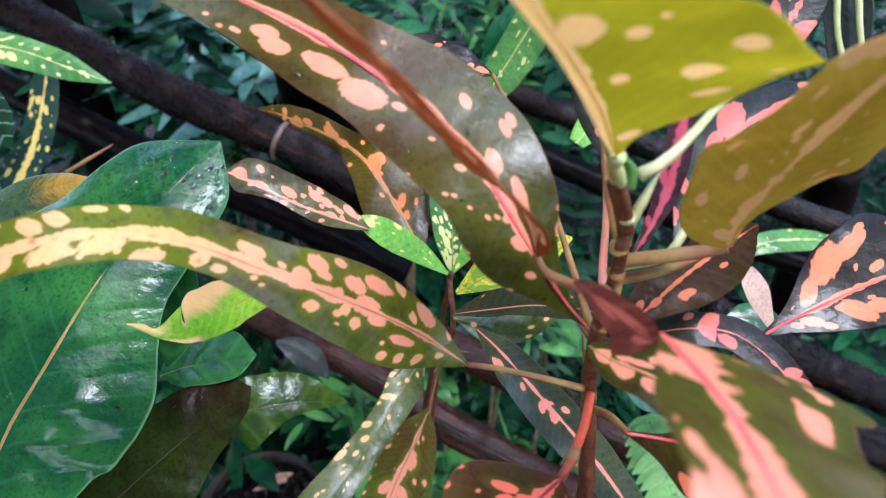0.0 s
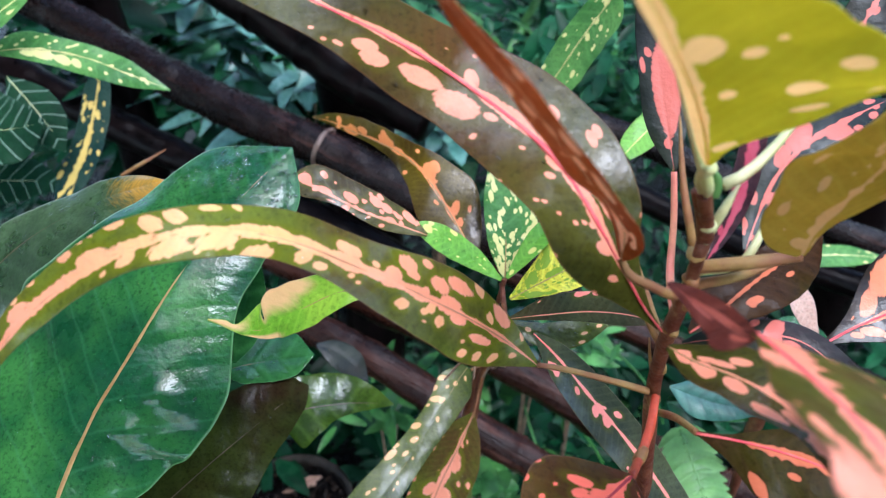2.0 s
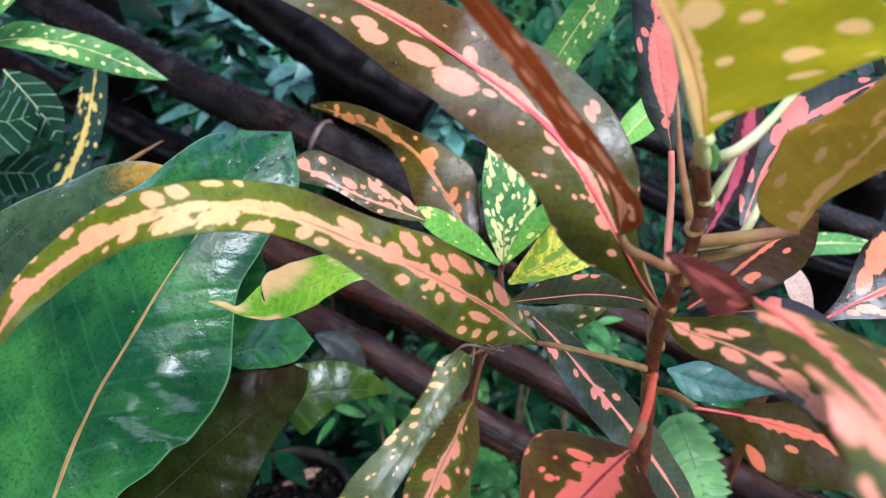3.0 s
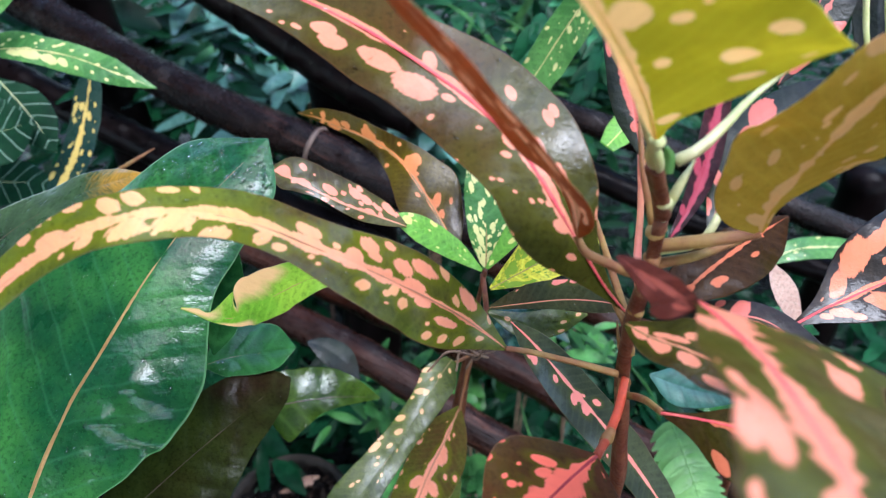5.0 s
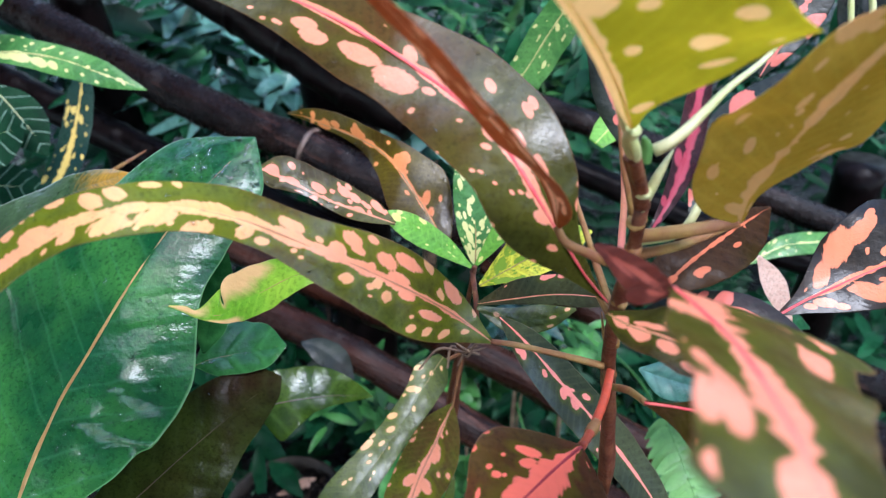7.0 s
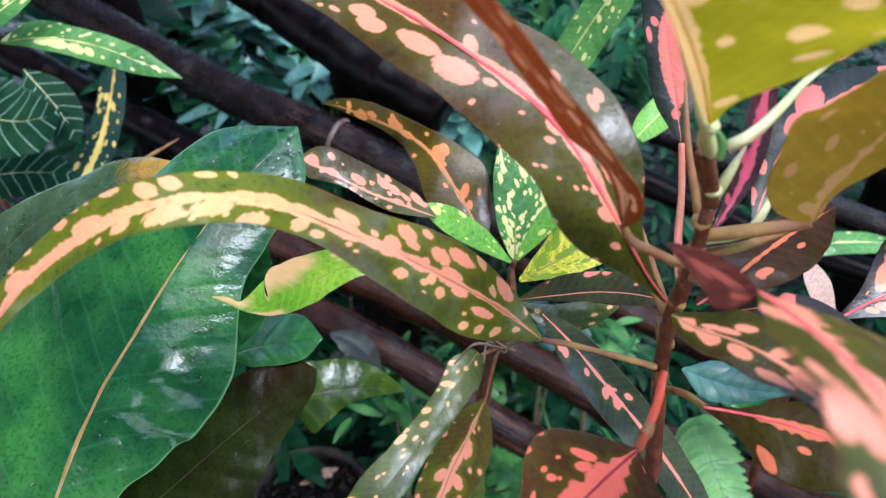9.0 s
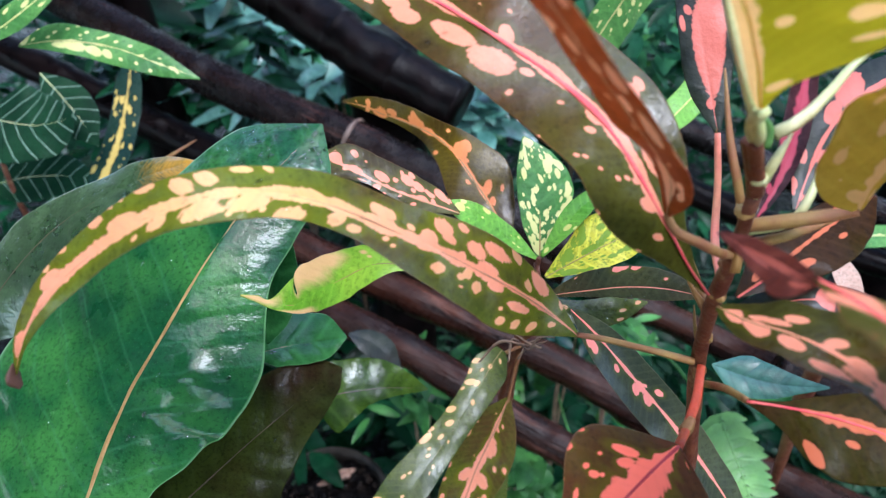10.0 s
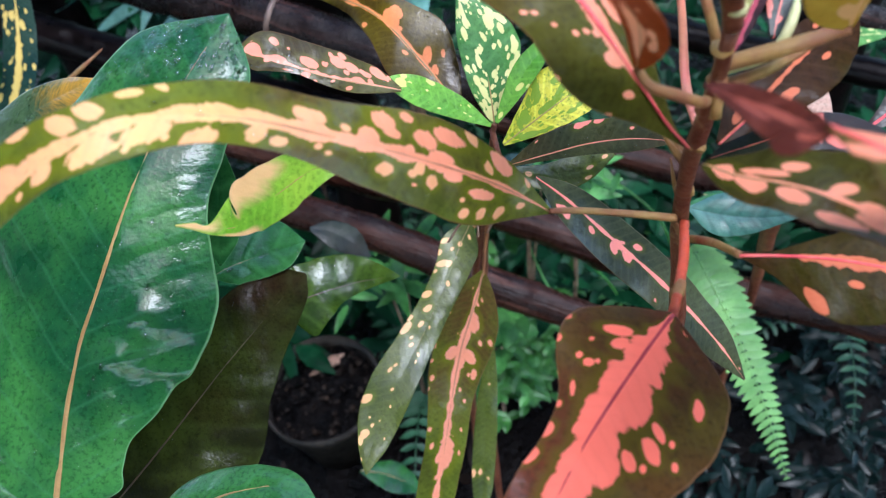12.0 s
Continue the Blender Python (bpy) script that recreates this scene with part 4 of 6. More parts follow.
leaf(croton_shrub, "redblotch", "broad leaf with a wide salmon red centre",
     [(0.0395, 0.1424, 1.0296, 0.0011, 0.0011), (0.0328, 0.1353, 1.0318, 0.0233, 0.0128), (0.0253, 0.1272, 1.0328, 0.0301, 0.0232), (0.0167, 0.1179, 1.0333, 0.0319, 0.0229), (0.0082, 0.1085, 1.0338, 0.0294, 0.0133), (0.0008, 0.0998, 1.0337, 0.0256, 0.0108), (-0.0066, 0.0900, 1.0331, 0.0208, 0.0119), (-0.0136, 0.0809, 1.0331, 0.0164, 0.0117), (-0.0204, 0.0713, 1.0324, 0.0081, 0.0093), (-0.0266, 0.0631, 1.0313, 0.0005, 0.0005)],
     (0.130, -0.269, 0.954), band=(0.18, 0.20, 0.23, 0.25, 0.26, 0.28, 0.28), spots=6, ns=150, nv=36, fold=5, pinkmid=1, redpet=1,
     blots=[(0.347, 0.2, 0.0716, 0.17), (0.343, -0.05, 0.0904, 0.23), (0.46, -0.1, 0.09, 0.34), (0.598, -0.05, 0.085, 0.28), (0.682, -0.05, 0.07, 0.30), (0.519, 0.2, 0.0663, 0.16), (0.238, 0.2, 0.0227, 0.12), (0.247, 0.15, 0.0188, 0.09), (0.18, -0.45, 0.0255, 0.18), (0.322, -1, 0.0138, 0.07), (0.238, 0.7, 0.0298, 0.07), (0.439, 0.55, 0.0286, 0.13), (0.565, 0.35, 0.0512, 0.13), (0.506, 0.45, 0.0238, 0.11), (0.377, 0.5, 0.0179, 0.1), (0.64, -1, 0.0313, 0.18), (0.556, -1, 0.0232, 0.2), (0.623, 0.15, 0.0611, 0.19), (0.326, -0.5, 0.0143, 0.08), (0.213, -0.3, 0.0266, 0.1)],
     dots=[(0.326, -0.65, 0.0123), (0.477, -0.95, 0.0108), (0.305, -0.4, 0.0091), (0.038, 0.6, 0.006), (0.247, -1, 0.0146), (0.435, 0.8, 0.0148), (0.498, 0.6, 0.0137), (0.381, 0.65, 0.0126), (0.259, -0.6, 0.0092), (0.402, -1, 0.0049)],
     stalk=[(0.0581, 0.1867, 1.0196), (0.0532, 0.1716, 1.0203), (0.0461, 0.1560, 1.0220), (0.0396, 0.1427, 1.0286)], stalk_r=(0.0016, 0.0018))
leaf(croton_shrub, "dark", "dark upright leaf with pink blotches",
     [(0.0619, 0.2406, 1.0927, 0.0009, 0.0009), (0.0596, 0.2522, 1.1040, 0.0074, 0.0074), (0.0563, 0.2699, 1.1214, 0.0084, 0.0132), (0.0562, 0.2874, 1.1382, 0.0094, 0.0161), (0.0589, 0.3042, 1.1557, 0.0091, 0.0136), (0.0642, 0.3231, 1.1709, 0.0005, 0.0005)],
     (-0.166, -0.708, 0.686), band=0.05, spots=6, ns=80, nv=24, fold=4, pinkpet=1,
     blots=[(0.30, -0.15, 0.19, 0.6), (0.62, -0.2, 0.13, 0.55), (0.454, -0.05, 0.023, 0.12), (0.437, 0.5, 0.019, 0.19)],
     stalk=[(0.0568, 0.1856, 1.0636), (0.0612, 0.2170, 1.0635), (0.0627, 0.2287, 1.0747), (0.0619, 0.2406, 1.0927)], stalk_r=(0.0016, 0.0012))
leaf(croton_shrub, "dark", "dark leaf with coral blotches and a pink midrib",
     [(0.0816, 0.2022, 1.0833, 0.0008, 0.0008), (0.0866, 0.2122, 1.0906, 0.0051, 0.0051), (0.0947, 0.2250, 1.1013, 0.0095, 0.0099), (0.1084, 0.2370, 1.1093, 0.0108, 0.0104), (0.1268, 0.2472, 1.1152, 0.0087, 0.0087), (0.1434, 0.2556, 1.1190, 0.0004, 0.0004)],
     (-0.000, -0.473, 0.881), band=0.1, spots=12, ns=80, nv=24, fold=4, pinkmid=1,
     blots=[(0.252, -0.2, 0.03, 0.31), (0.555, 0.45, 0.074, 0.6), (0.697, -0.3, 0.06, 0.38), (0.437, 0.3, 0.056, 0.28)])
leaf(croton_shrub, "magenta", "young dark leaf with a magenta midrib",
     [(0.0637, 0.1905, 1.0881, 0.0008, 0.0008), (0.0699, 0.1981, 1.0941, 0.0028, 0.0024), (0.0763, 0.2083, 1.1032, 0.0050, 0.0046), (0.0811, 0.2208, 1.1133, 0.0056, 0.0051), (0.0850, 0.2348, 1.1253, 0.0044, 0.0044), (0.0876, 0.2455, 1.1350, 0.0004, 0.0004)],
     (0.282, -0.600, 0.749), band=0.4, spots=4, ns=60, nv=16, fold=10, pinkmid=1)
leaf(croton_shrub, "brown", "dark olive leaf with a few salmon spots",
     [(0.0613, 0.1816, 1.0620, 0.0008, 0.0008), (0.0707, 0.1869, 1.0651, 0.0078, 0.0043), (0.0826, 0.1954, 1.0707, 0.0102, 0.0118), (0.0954, 0.2050, 1.0743, 0.0090, 0.0141), (0.1076, 0.2135, 1.0766, 0.0062, 0.0103), (0.1180, 0.2208, 1.0776, 0.0006, 0.0006)],
     (-0.094, -0.508, 0.856), band=0.05, spots=6, ns=80, nv=24, fold=5, pinkmid=1,
     blots=[(0.378, -0.45, 0.051, 0.15), (0.655, -0.4, 0.032, 0.08)])
leaf(croton_shrub, "dark", "long dark leaf with salmon patches along its margin",
     [(0.0650, 0.1929, 1.0443, 0.0009, 0.0009), (0.0763, 0.1908, 1.0495, 0.0055, 0.0044), (0.0903, 0.1886, 1.0547, 0.0065, 0.0065), (0.1056, 0.1873, 1.0532, 0.0070, 0.0070), (0.1177, 0.1774, 1.0491, 0.0071, 0.0071), (0.1273, 0.1639, 1.0409, 0.0069, 0.0069), (0.1384, 0.1484, 1.0301, 0.0058, 0.0058), (0.1470, 0.1333, 1.0199, 0.0004, 0.0004)],
     (0.089, -0.396, 0.914), band=0.04, spots=8, ns=80, nv=20, fold=3,
     blots=[(0.277, 0.2, 0.031, 0.9), (0.546, 0.55, 0.013, 0.49), (0.546, 0.2, 0.014, 0.3), (0.689, -0.1, 0.031, 0.43), (0.756, -0.1, 0.014, 0.25)])
leaf(croton_shrub, "darkrust", "dark leaf with orange blotches and a wet shine",
     [(0.1288, 0.2075, 1.0322, 0.0007, 0.0007), (0.1406, 0.2129, 1.0356, 0.0050, 0.0065), (0.1526, 0.2173, 1.0389, 0.0143, 0.0121), (0.1650, 0.2220, 1.0417, 0.0224, 0.0164), (0.1773, 0.2261, 1.0446, 0.0267, 0.0175), (0.1916, 0.2301, 1.0482, 0.0293, 0.0140), (0.2118, 0.2365, 1.0521, 0.0005, 0.0005)],
     (-0.091, -0.433, 0.897), band=0.07, spots=12, ns=100, nv=28, fold=4, pinkmid=1,
     blots=[(0.439, -0.5, 0.064, 0.37), (0.226, -0.5, 0.0496, 0.27), (0.285, -0.75, 0.0332, 0.16), (0.377, -0.3, 0.0321, 0.12), (0.548, -0.55, 0.0602, 0.2), (0.151, -0.5, 0.0307, 0.26), (0.431, 0.65, 0.1089, 0.32), (0.569, 0.65, 0.0696, 0.18), (0.64, 0.7, 0.0419, 0.12), (0.285, 0.45, 0.0653, 0.33), (0.632, 0.2, 0.0424, 0.08), (0.289, -0.05, 0.1065, 0.11)])
leaf(croton_shrub, "dark", "dark leaf with coral spots against the light",
     [(0.1219, 0.2724, 1.1079, 0.0007, 0.0007), (0.1287, 0.2797, 1.1166, 0.0058, 0.0058), (0.1378, 0.2884, 1.1270, 0.0093, 0.0093), (0.1469, 0.2986, 1.1392, 0.0089, 0.0089), (0.1559, 0.3089, 1.1514, 0.0004, 0.0004)],
     (-0.000, -0.549, 0.836), band=0.18, spots=8, ns=60, nv=18, fold=4, pinkmid=1,
     blots=[(0.462, 0.85, 0.101, 0.57), (0.454, -1, 0.047, 0.3), (0.403, -1, 0.035, 0.27)])
leaf(croton_shrub, "darkrust", "small dark leaf with pink side veins",
     [(-0.0243, 0.3639, 1.0857, 0.0007, 0.0007), (-0.0128, 0.3626, 1.0817, 0.0097, 0.0061), (-0.0011, 0.3607, 1.0770, 0.0119, 0.0089), (0.0107, 0.3587, 1.0732, 0.0100, 0.0071), (0.0254, 0.3563, 1.0699, 0.0005, 0.0005)],
     (0.050, -0.550, 0.830), band=0.12, spots=14, ns=70, nv=20, fold=5, pinkmid=1,
     blots=[(0.31, 0.15, 0.1636, 0.23), (0.531, 0.05, 0.1442, 0.2)],
     stalk=[(0.0563, 0.1874, 1.0471), (0.0420, 0.2600, 1.0700), (0.0254, 0.3563, 1.0699)], stalk_r=(0.0014, 0.001))
leaf(small_croton, "rust", "curved olive leaf with an orange midrib",
     [(-0.0111, 0.3606, 0.9426, 0.0007, 0.0007), (-0.0170, 0.3669, 0.9488, 0.0100, 0.0086), (-0.0249, 0.3784, 0.9577, 0.0210, 0.0176), (-0.0350, 0.3915, 0.9674, 0.0204, 0.0246), (-0.0480, 0.4073, 0.9784, 0.0144, 0.0175), (-0.0634, 0.4263, 0.9813, 0.0099, 0.0106), (-0.0825, 0.4479, 0.9778, 0.0051, 0.0114), (-0.1078, 0.4777, 0.9699, 0.0028, 0.0112), (-0.1295, 0.5011, 0.9644, 0.0024, 0.0060), (-0.1440, 0.5118, 0.9614, 0.0005, 0.0005)],
     (0.315, -0.892, 0.325), band=(0.05, 0.06, 0.08, 0.12, 0.14, 0.14, 0.1), spots=6, ns=120, nv=26, drops=((45, 0.1, 0.95, 0.5),), fold=6, gold=(0.0, 0.3, 0.6),
     blots=[(0.326, -0.2, 0.0313, 0.31), (0.326, -0.5, 0.0213, 0.22), (0.18, -0.2, 0.0181, 0.2), (0.477, 0, 0.0391, 0.25), (0.548, -0.3, 0.0488, 0.29), (0.762, 0.3, 0.0488, 0.76), (0.134, -0.15, 0.0143, 0.12), (0.69, -0.3, 0.0358, 0.21)],
     dots=[(0.849, -0.45, 0.0176), (0.565, -0.55, 0.0193), (0.406, -0.65, 0.0085), (0.155, -0.6, 0.0102), (0.389, 0.75, 0.0112), (0.285, -0.15, 0.0073), (0.845, 0.5, 0.0145), (0.063, 0.4, 0.0064)])
leaf(small_croton, "rustgrey", "short olive leaf with coral speckles",
     [(-0.0428, 0.3370, 0.9819, 0.0011, 0.0011), (-0.0548, 0.3385, 0.9854, 0.0040, 0.0094), (-0.0667, 0.3400, 0.9893, 0.0061, 0.0129), (-0.0802, 0.3413, 0.9941, 0.0049, 0.0154), (-0.0936, 0.3432, 1.0005, 0.0034, 0.0159), (-0.1052, 0.3447, 1.0067, 0.0058, 0.0151), (-0.1149, 0.3456, 1.0118, 0.0080, 0.0122), (-0.1229, 0.3457, 1.0154, 0.0005, 0.0005)],
     (0.016, -0.490, 0.872), band=(0.06, 0.1, 0.08, 0.05), spots=14, ns=100, nv=22, drops=((45, 0.1, 0.95, 0.5),), fold=4,
     blots=[(0.904, -0.2, 0.0499, 0.36), (0.577, -0.3, 0.0612, 0.18), (0.402, -0.6, 0.0572, 0.21), (0.318, -0.55, 0.045, 0.2), (0.803, -0.65, 0.0301, 0.15), (0.151, -0.7, 0.061, 0.28), (0.268, -0.05, 0.0463, 0.2)],
     dots=[(0.577, 0.6, 0.0266), (0.812, 0.1, 0.0225), (0.72, -0.1, 0.0151), (0.485, -0.4, 0.0203), (0.473, 0, 0.0154), (0.343, -0.3, 0.0192), (0.46, -0.8, 0.0177), (0.251, -0.5, 0.0192), (0.192, -0.15, 0.0194), (0.515, 0.95, 0.0111), (0.715, -0.55, 0.0112), (0.314, 0.65, 0.0196), (0.1, -0.65, 0.0183), (0.569, 1, 0.0113), (0.414, 0.3, 0.0114)])
leaf(small_croton, "olive", "narrow hanging olive leaf with small peach spots",
     [(-0.0161, 0.3451, 0.8579, 0.0040, 0.0040), (-0.0235, 0.3336, 0.8543, 0.0128, 0.0121), (-0.0310, 0.3197, 0.8492, 0.0126, 0.0106), (-0.0447, 0.2966, 0.8400, 0.0102, 0.0113), (-0.0600, 0.2732, 0.8318, 0.0104, 0.0142), (-0.0750, 0.2503, 0.8260, 0.0116, 0.0170), (-0.0878, 0.2279, 0.8209, 0.0108, 0.0140), (-0.0949, 0.2132, 0.8167, 0.0078, 0.0071), (-0.0985, 0.2013, 0.8125, 0.0005, 0.0005)],
     (0.167, -0.354, 0.920), band=0, spots=8, ns=120, nv=24, drops=((45, 0.1, 0.95, 0.5),), fold=4, gold=(0.5, 0.5, 0.4),
     blots=[(0.096, -0.8, 0.0126, 0.27), (0.184, -0.6, 0.0158, 0.39), (0.318, -0.75, 0.0176, 0.27), (0.368, -0.35, 0.0173, 0.22), (0.431, -1, 0.015, 0.2), (0.762, -0.85, 0.019, 0.22), (0.874, -0.6, 0.016, 0.28)],
     dots=[(0.088, 0, 0.0114), (0.146, -0.95, 0.0134), (0.251, 0.15, 0.0109), (0.494, -0.4, 0.0084), (0.519, -0.25, 0.0106), (0.54, 0.3, 0.0083), (0.611, -0.4, 0.0082), (0.695, -0.1, 0.0081), (0.837, -0.3, 0.0077), (0.954, -1, 0.0066), (0.812, -0.05, 0.0058), (0.117, -0.3, 0.0089), (0.431, 0.2, 0.0063), (0.753, 0.15, 0.006), (0.816, -0.5, 0.0057), (0.046, 0.4, 0.0091), (0.222, -0.85, 0.0089)], dot_gold=0.5,
     stalk=[(-0.0010, 0.3543, 0.8540), (-0.0162, 0.3434, 0.8546)], stalk_r=(0.0016, 0.0012))
leaf(small_croton, "blotch", "hanging olive leaf with a salmon midrib and blotches",
     [(-0.0099, 0.3534, 0.7968, 0.0012, 0.0012), (-0.0158, 0.3421, 0.7874, 0.0124, 0.0136), (-0.0244, 0.3270, 0.7768, 0.0217, 0.0181), (-0.0341, 0.3099, 0.7652, 0.0224, 0.0194), (-0.0411, 0.2935, 0.7544, 0.0182, 0.0197), (-0.0472, 0.2768, 0.7443, 0.0154, 0.0169), (-0.0535, 0.2585, 0.7332, 0.0151, 0.0146), (-0.0608, 0.2389, 0.7215, 0.0143, 0.0138), (-0.0691, 0.2178, 0.7092, 0.0121, 0.0129), (-0.0772, 0.1972, 0.6970, 0.0005, 0.0005)],
     (0.126, -0.310, 0.943), band=(0.06, 0.10, 0.16, 0.16, 0.14, 0.2, 0.16), spots=10, ns=120, nv=26, drops=((45, 0.1, 0.95, 0.5),), fold=5,
     blots=[(0.197, 0.15, 0.0373, 0.24), (0.326, -0.3, 0.0282, 0.23), (0.326, 0.35, 0.0258, 0.27), (0.682, 0.1, 0.0639, 0.38), (0.264, 0.05, 0.0419, 0.15), (0.351, 0.05, 0.0332, 0.2)],
     dots=[(0.318, -1, 0.0112), (0.368, -0.95, 0.008), (0.427, -0.85, 0.0118), (0.264, 0.55, 0.0111), (0.251, 0.85, 0.0134), (0.192, -0.9, 0.0108), (0.272, -1, 0.0075), (0.452, 0.3, 0.0082), (0.49, 0.6, 0.0082), (0.611, -0.85, 0.0103), (0.469, -1, 0.008), (0.594, 0.65, 0.0079), (0.393, 0.5, 0.0083), (0.13, 0.15, 0.0083), (0.163, -1, 0.0103), (0.774, -0.15, 0.0099)],
     stalk=[(-0.0021, 0.3635, 0.8422), (-0.0060, 0.3614, 0.8147), (-0.0102, 0.3509, 0.7934)], stalk_r=(0.0016, 0.0012))
leaf(small_croton, "greyolive", "long drooping dark leaf with a pink midrib",
     [(0.0176, 0.2689, 0.9707, 0.0010, 0.0010), (0.0290, 0.2638, 0.9607, 0.0073, 0.0080), (0.0507, 0.2529, 0.9380, 0.0121, 0.0135), (0.0714, 0.2425, 0.9161, 0.0123, 0.0137), (0.0896, 0.2333, 0.8941, 0.0125, 0.0118), (0.1084, 0.2216, 0.8690, 0.0092, 0.0092), (0.1227, 0.2113, 0.8459, 0.0007, 0.0007)],
     (0.104, -0.446, 0.889), band=0.07, spots=6, ns=90, nv=22, drops=((45, 0.1, 0.95, 0.5),), fold=6, pinkmid=1,
     blots=[(0.319, -0.25, 0.017, 0.2), (0.37, -0.15, 0.021, 0.2), (0.387, 0.45, 0.016, 0.17), (0.227, -0.3, 0.014, 0.14)])
leaf(small_croton, "greyolive", "dark green leaf with a brown midrib",
     [(0.0061, 0.2877, 0.9628, 0.0010, 0.0010), (0.0265, 0.2841, 0.9700, 0.0100, 0.0031), (0.0469, 0.2809, 0.9761, 0.0111, 0.0055), (0.0667, 0.2757, 0.9797, 0.0092, 0.0061), (0.0849, 0.2677, 0.9816, 0.0006, 0.0006)],
     (0.025, -0.640, 0.768), band=0.02, spots=4, ns=60, nv=18, drops=((45, 0.1, 0.95, 0.5),), fold=8,
     blots=[(0.513, 1, 0.024, 0.21), (0.58, 1, 0.03, 0.21)])
leaf(small_croton, "olive", "small olive leaf with faint specks",
     [(0.0058, 0.2937, 0.9543, 0.0011, 0.0011), (0.0262, 0.2906, 0.9494, 0.0063, 0.0091), (0.0457, 0.2908, 0.9486, 0.0089, 0.0068), (0.0631, 0.2948, 0.9526, 0.0007, 0.0007)],
     (0.012, -0.416, 0.909), band=0.0, spots=4, ns=50, nv=14, drops=((45, 0.1, 0.95, 0.5),), fold=5)
leaf(small_croton, "olive", "narrow grey green hanging leaf",
     [(-0.0085, 0.3526, 0.7038, 0.0010, 0.0010), (-0.0162, 0.3277, 0.6836, 0.0068, 0.0068), (-0.0252, 0.2956, 0.6575, 0.0097, 0.0097), (-0.0345, 0.2598, 0.6284, 0.0087, 0.0087), (-0.0424, 0.2313, 0.6052, 0.0010, 0.0010)],
     (0.259, -0.318, 0.912), band=0, spots=5, ns=40, nv=10, drops=((45, 0.1, 0.95, 0.5),), fold=5)
leaf(gold_dust_croton, "gold", "upright green leaf dusted with yellow",
     [(0.0053, 0.3387, 0.9464, 0.0011, 0.0011), (0.0054, 0.3526, 0.9604, 0.0102, 0.0123), (0.0048, 0.3685, 0.9753, 0.0132, 0.0220), (0.0006, 0.3832, 0.9890, 0.0097, 0.0149), (-0.0050, 0.3942, 0.9997, 0.0008, 0.0008)],
     (0.122, -0.632, 0.765), band=0.0, spots=135, ns=80, nv=30, fold=6, small=1)
leaf(gold_dust_croton, "lime", "fresh green leaf with a dry patch",
     [(0.0058, 0.3281, 0.9571, 0.0011, 0.0011), (0.0157, 0.3366, 0.9671, 0.0050, 0.0050), (0.0271, 0.3459, 0.9780, 0.0072, 0.0072), (0.0388, 0.3530, 0.9862, 0.0043, 0.0043), (0.0471, 0.3577, 0.9916, 0.0007, 0.0007)],
     (-0.256, -0.557, 0.790), band=0.0, spots=3, ns=40, nv=14, fold=14)
leaf(gold_dust_croton, "yellow", "bright yellow leaf with green speckles",
     [(0.0076, 0.3167, 0.9509, 0.0011, 0.0011), (0.0224, 0.3209, 0.9584, 0.0110, 0.0080), (0.0402, 0.3253, 0.9677, 0.0212, 0.0131), (0.0580, 0.3295, 0.9752, 0.0162, 0.0118), (0.0738, 0.3312, 0.9812, 0.0007, 0.0007)],
     (0.008, -0.345, 0.939), band=0.0, spots=140, ns=80, nv=26, fold=4, small=1)
leaf(gold_dust_croton, "lime", "pale green leaf streaked with yellow",
     [(0.0030, 0.3326, 0.9517, 0.0011, 0.0011), (-0.0115, 0.3369, 0.9610, 0.0053, 0.0068), (-0.0294, 0.3405, 0.9727, 0.0083, 0.0091), (-0.0452, 0.3424, 0.9823, 0.0053, 0.0053), (-0.0528, 0.3425, 0.9860, 0.0007, 0.0007)],
     (0.108, -0.483, 0.869), band=0.0, spots=14, ns=50, nv=16, fold=8, small=1)
leaf(gold_dust_croton, "gold", "narrow bright green leaf with yellow spots",
     [(0.0909, 0.5407, 1.0609, 0.0007, 0.0007), (0.0822, 0.5403, 1.0462, 0.0164, 0.0122), (0.0727, 0.5393, 1.0312, 0.0182, 0.0153), (0.0621, 0.5374, 1.0138, 0.0182, 0.0153), (0.0508, 0.5341, 0.9939, 0.0181, 0.0150), (0.0385, 0.5299, 0.9737, 0.0146, 0.0126), (0.0306, 0.5250, 0.9558, 0.0005, 0.0005)],
     (-0.075, -0.567, 0.820), band=0.03, spots=60, ns=90, nv=20, fold=6, small=1)
leaf(gold_dust_croton, "lime", "narrow pale green leaf",
     [(0.1504, 0.5243, 0.9935, 0.0017, 0.0017), (0.1377, 0.5093, 0.9834, 0.0113, 0.0113), (0.1214, 0.4931, 0.9722, 0.0122, 0.0122), (0.1070, 0.4796, 0.9642, 0.0112, 0.0112), (0.0968, 0.4686, 0.9591, 0.0060, 0.0060)],
     (-0.075, -0.567, 0.820), band=0.03, spots=0, ns=40, nv=12, fold=8)
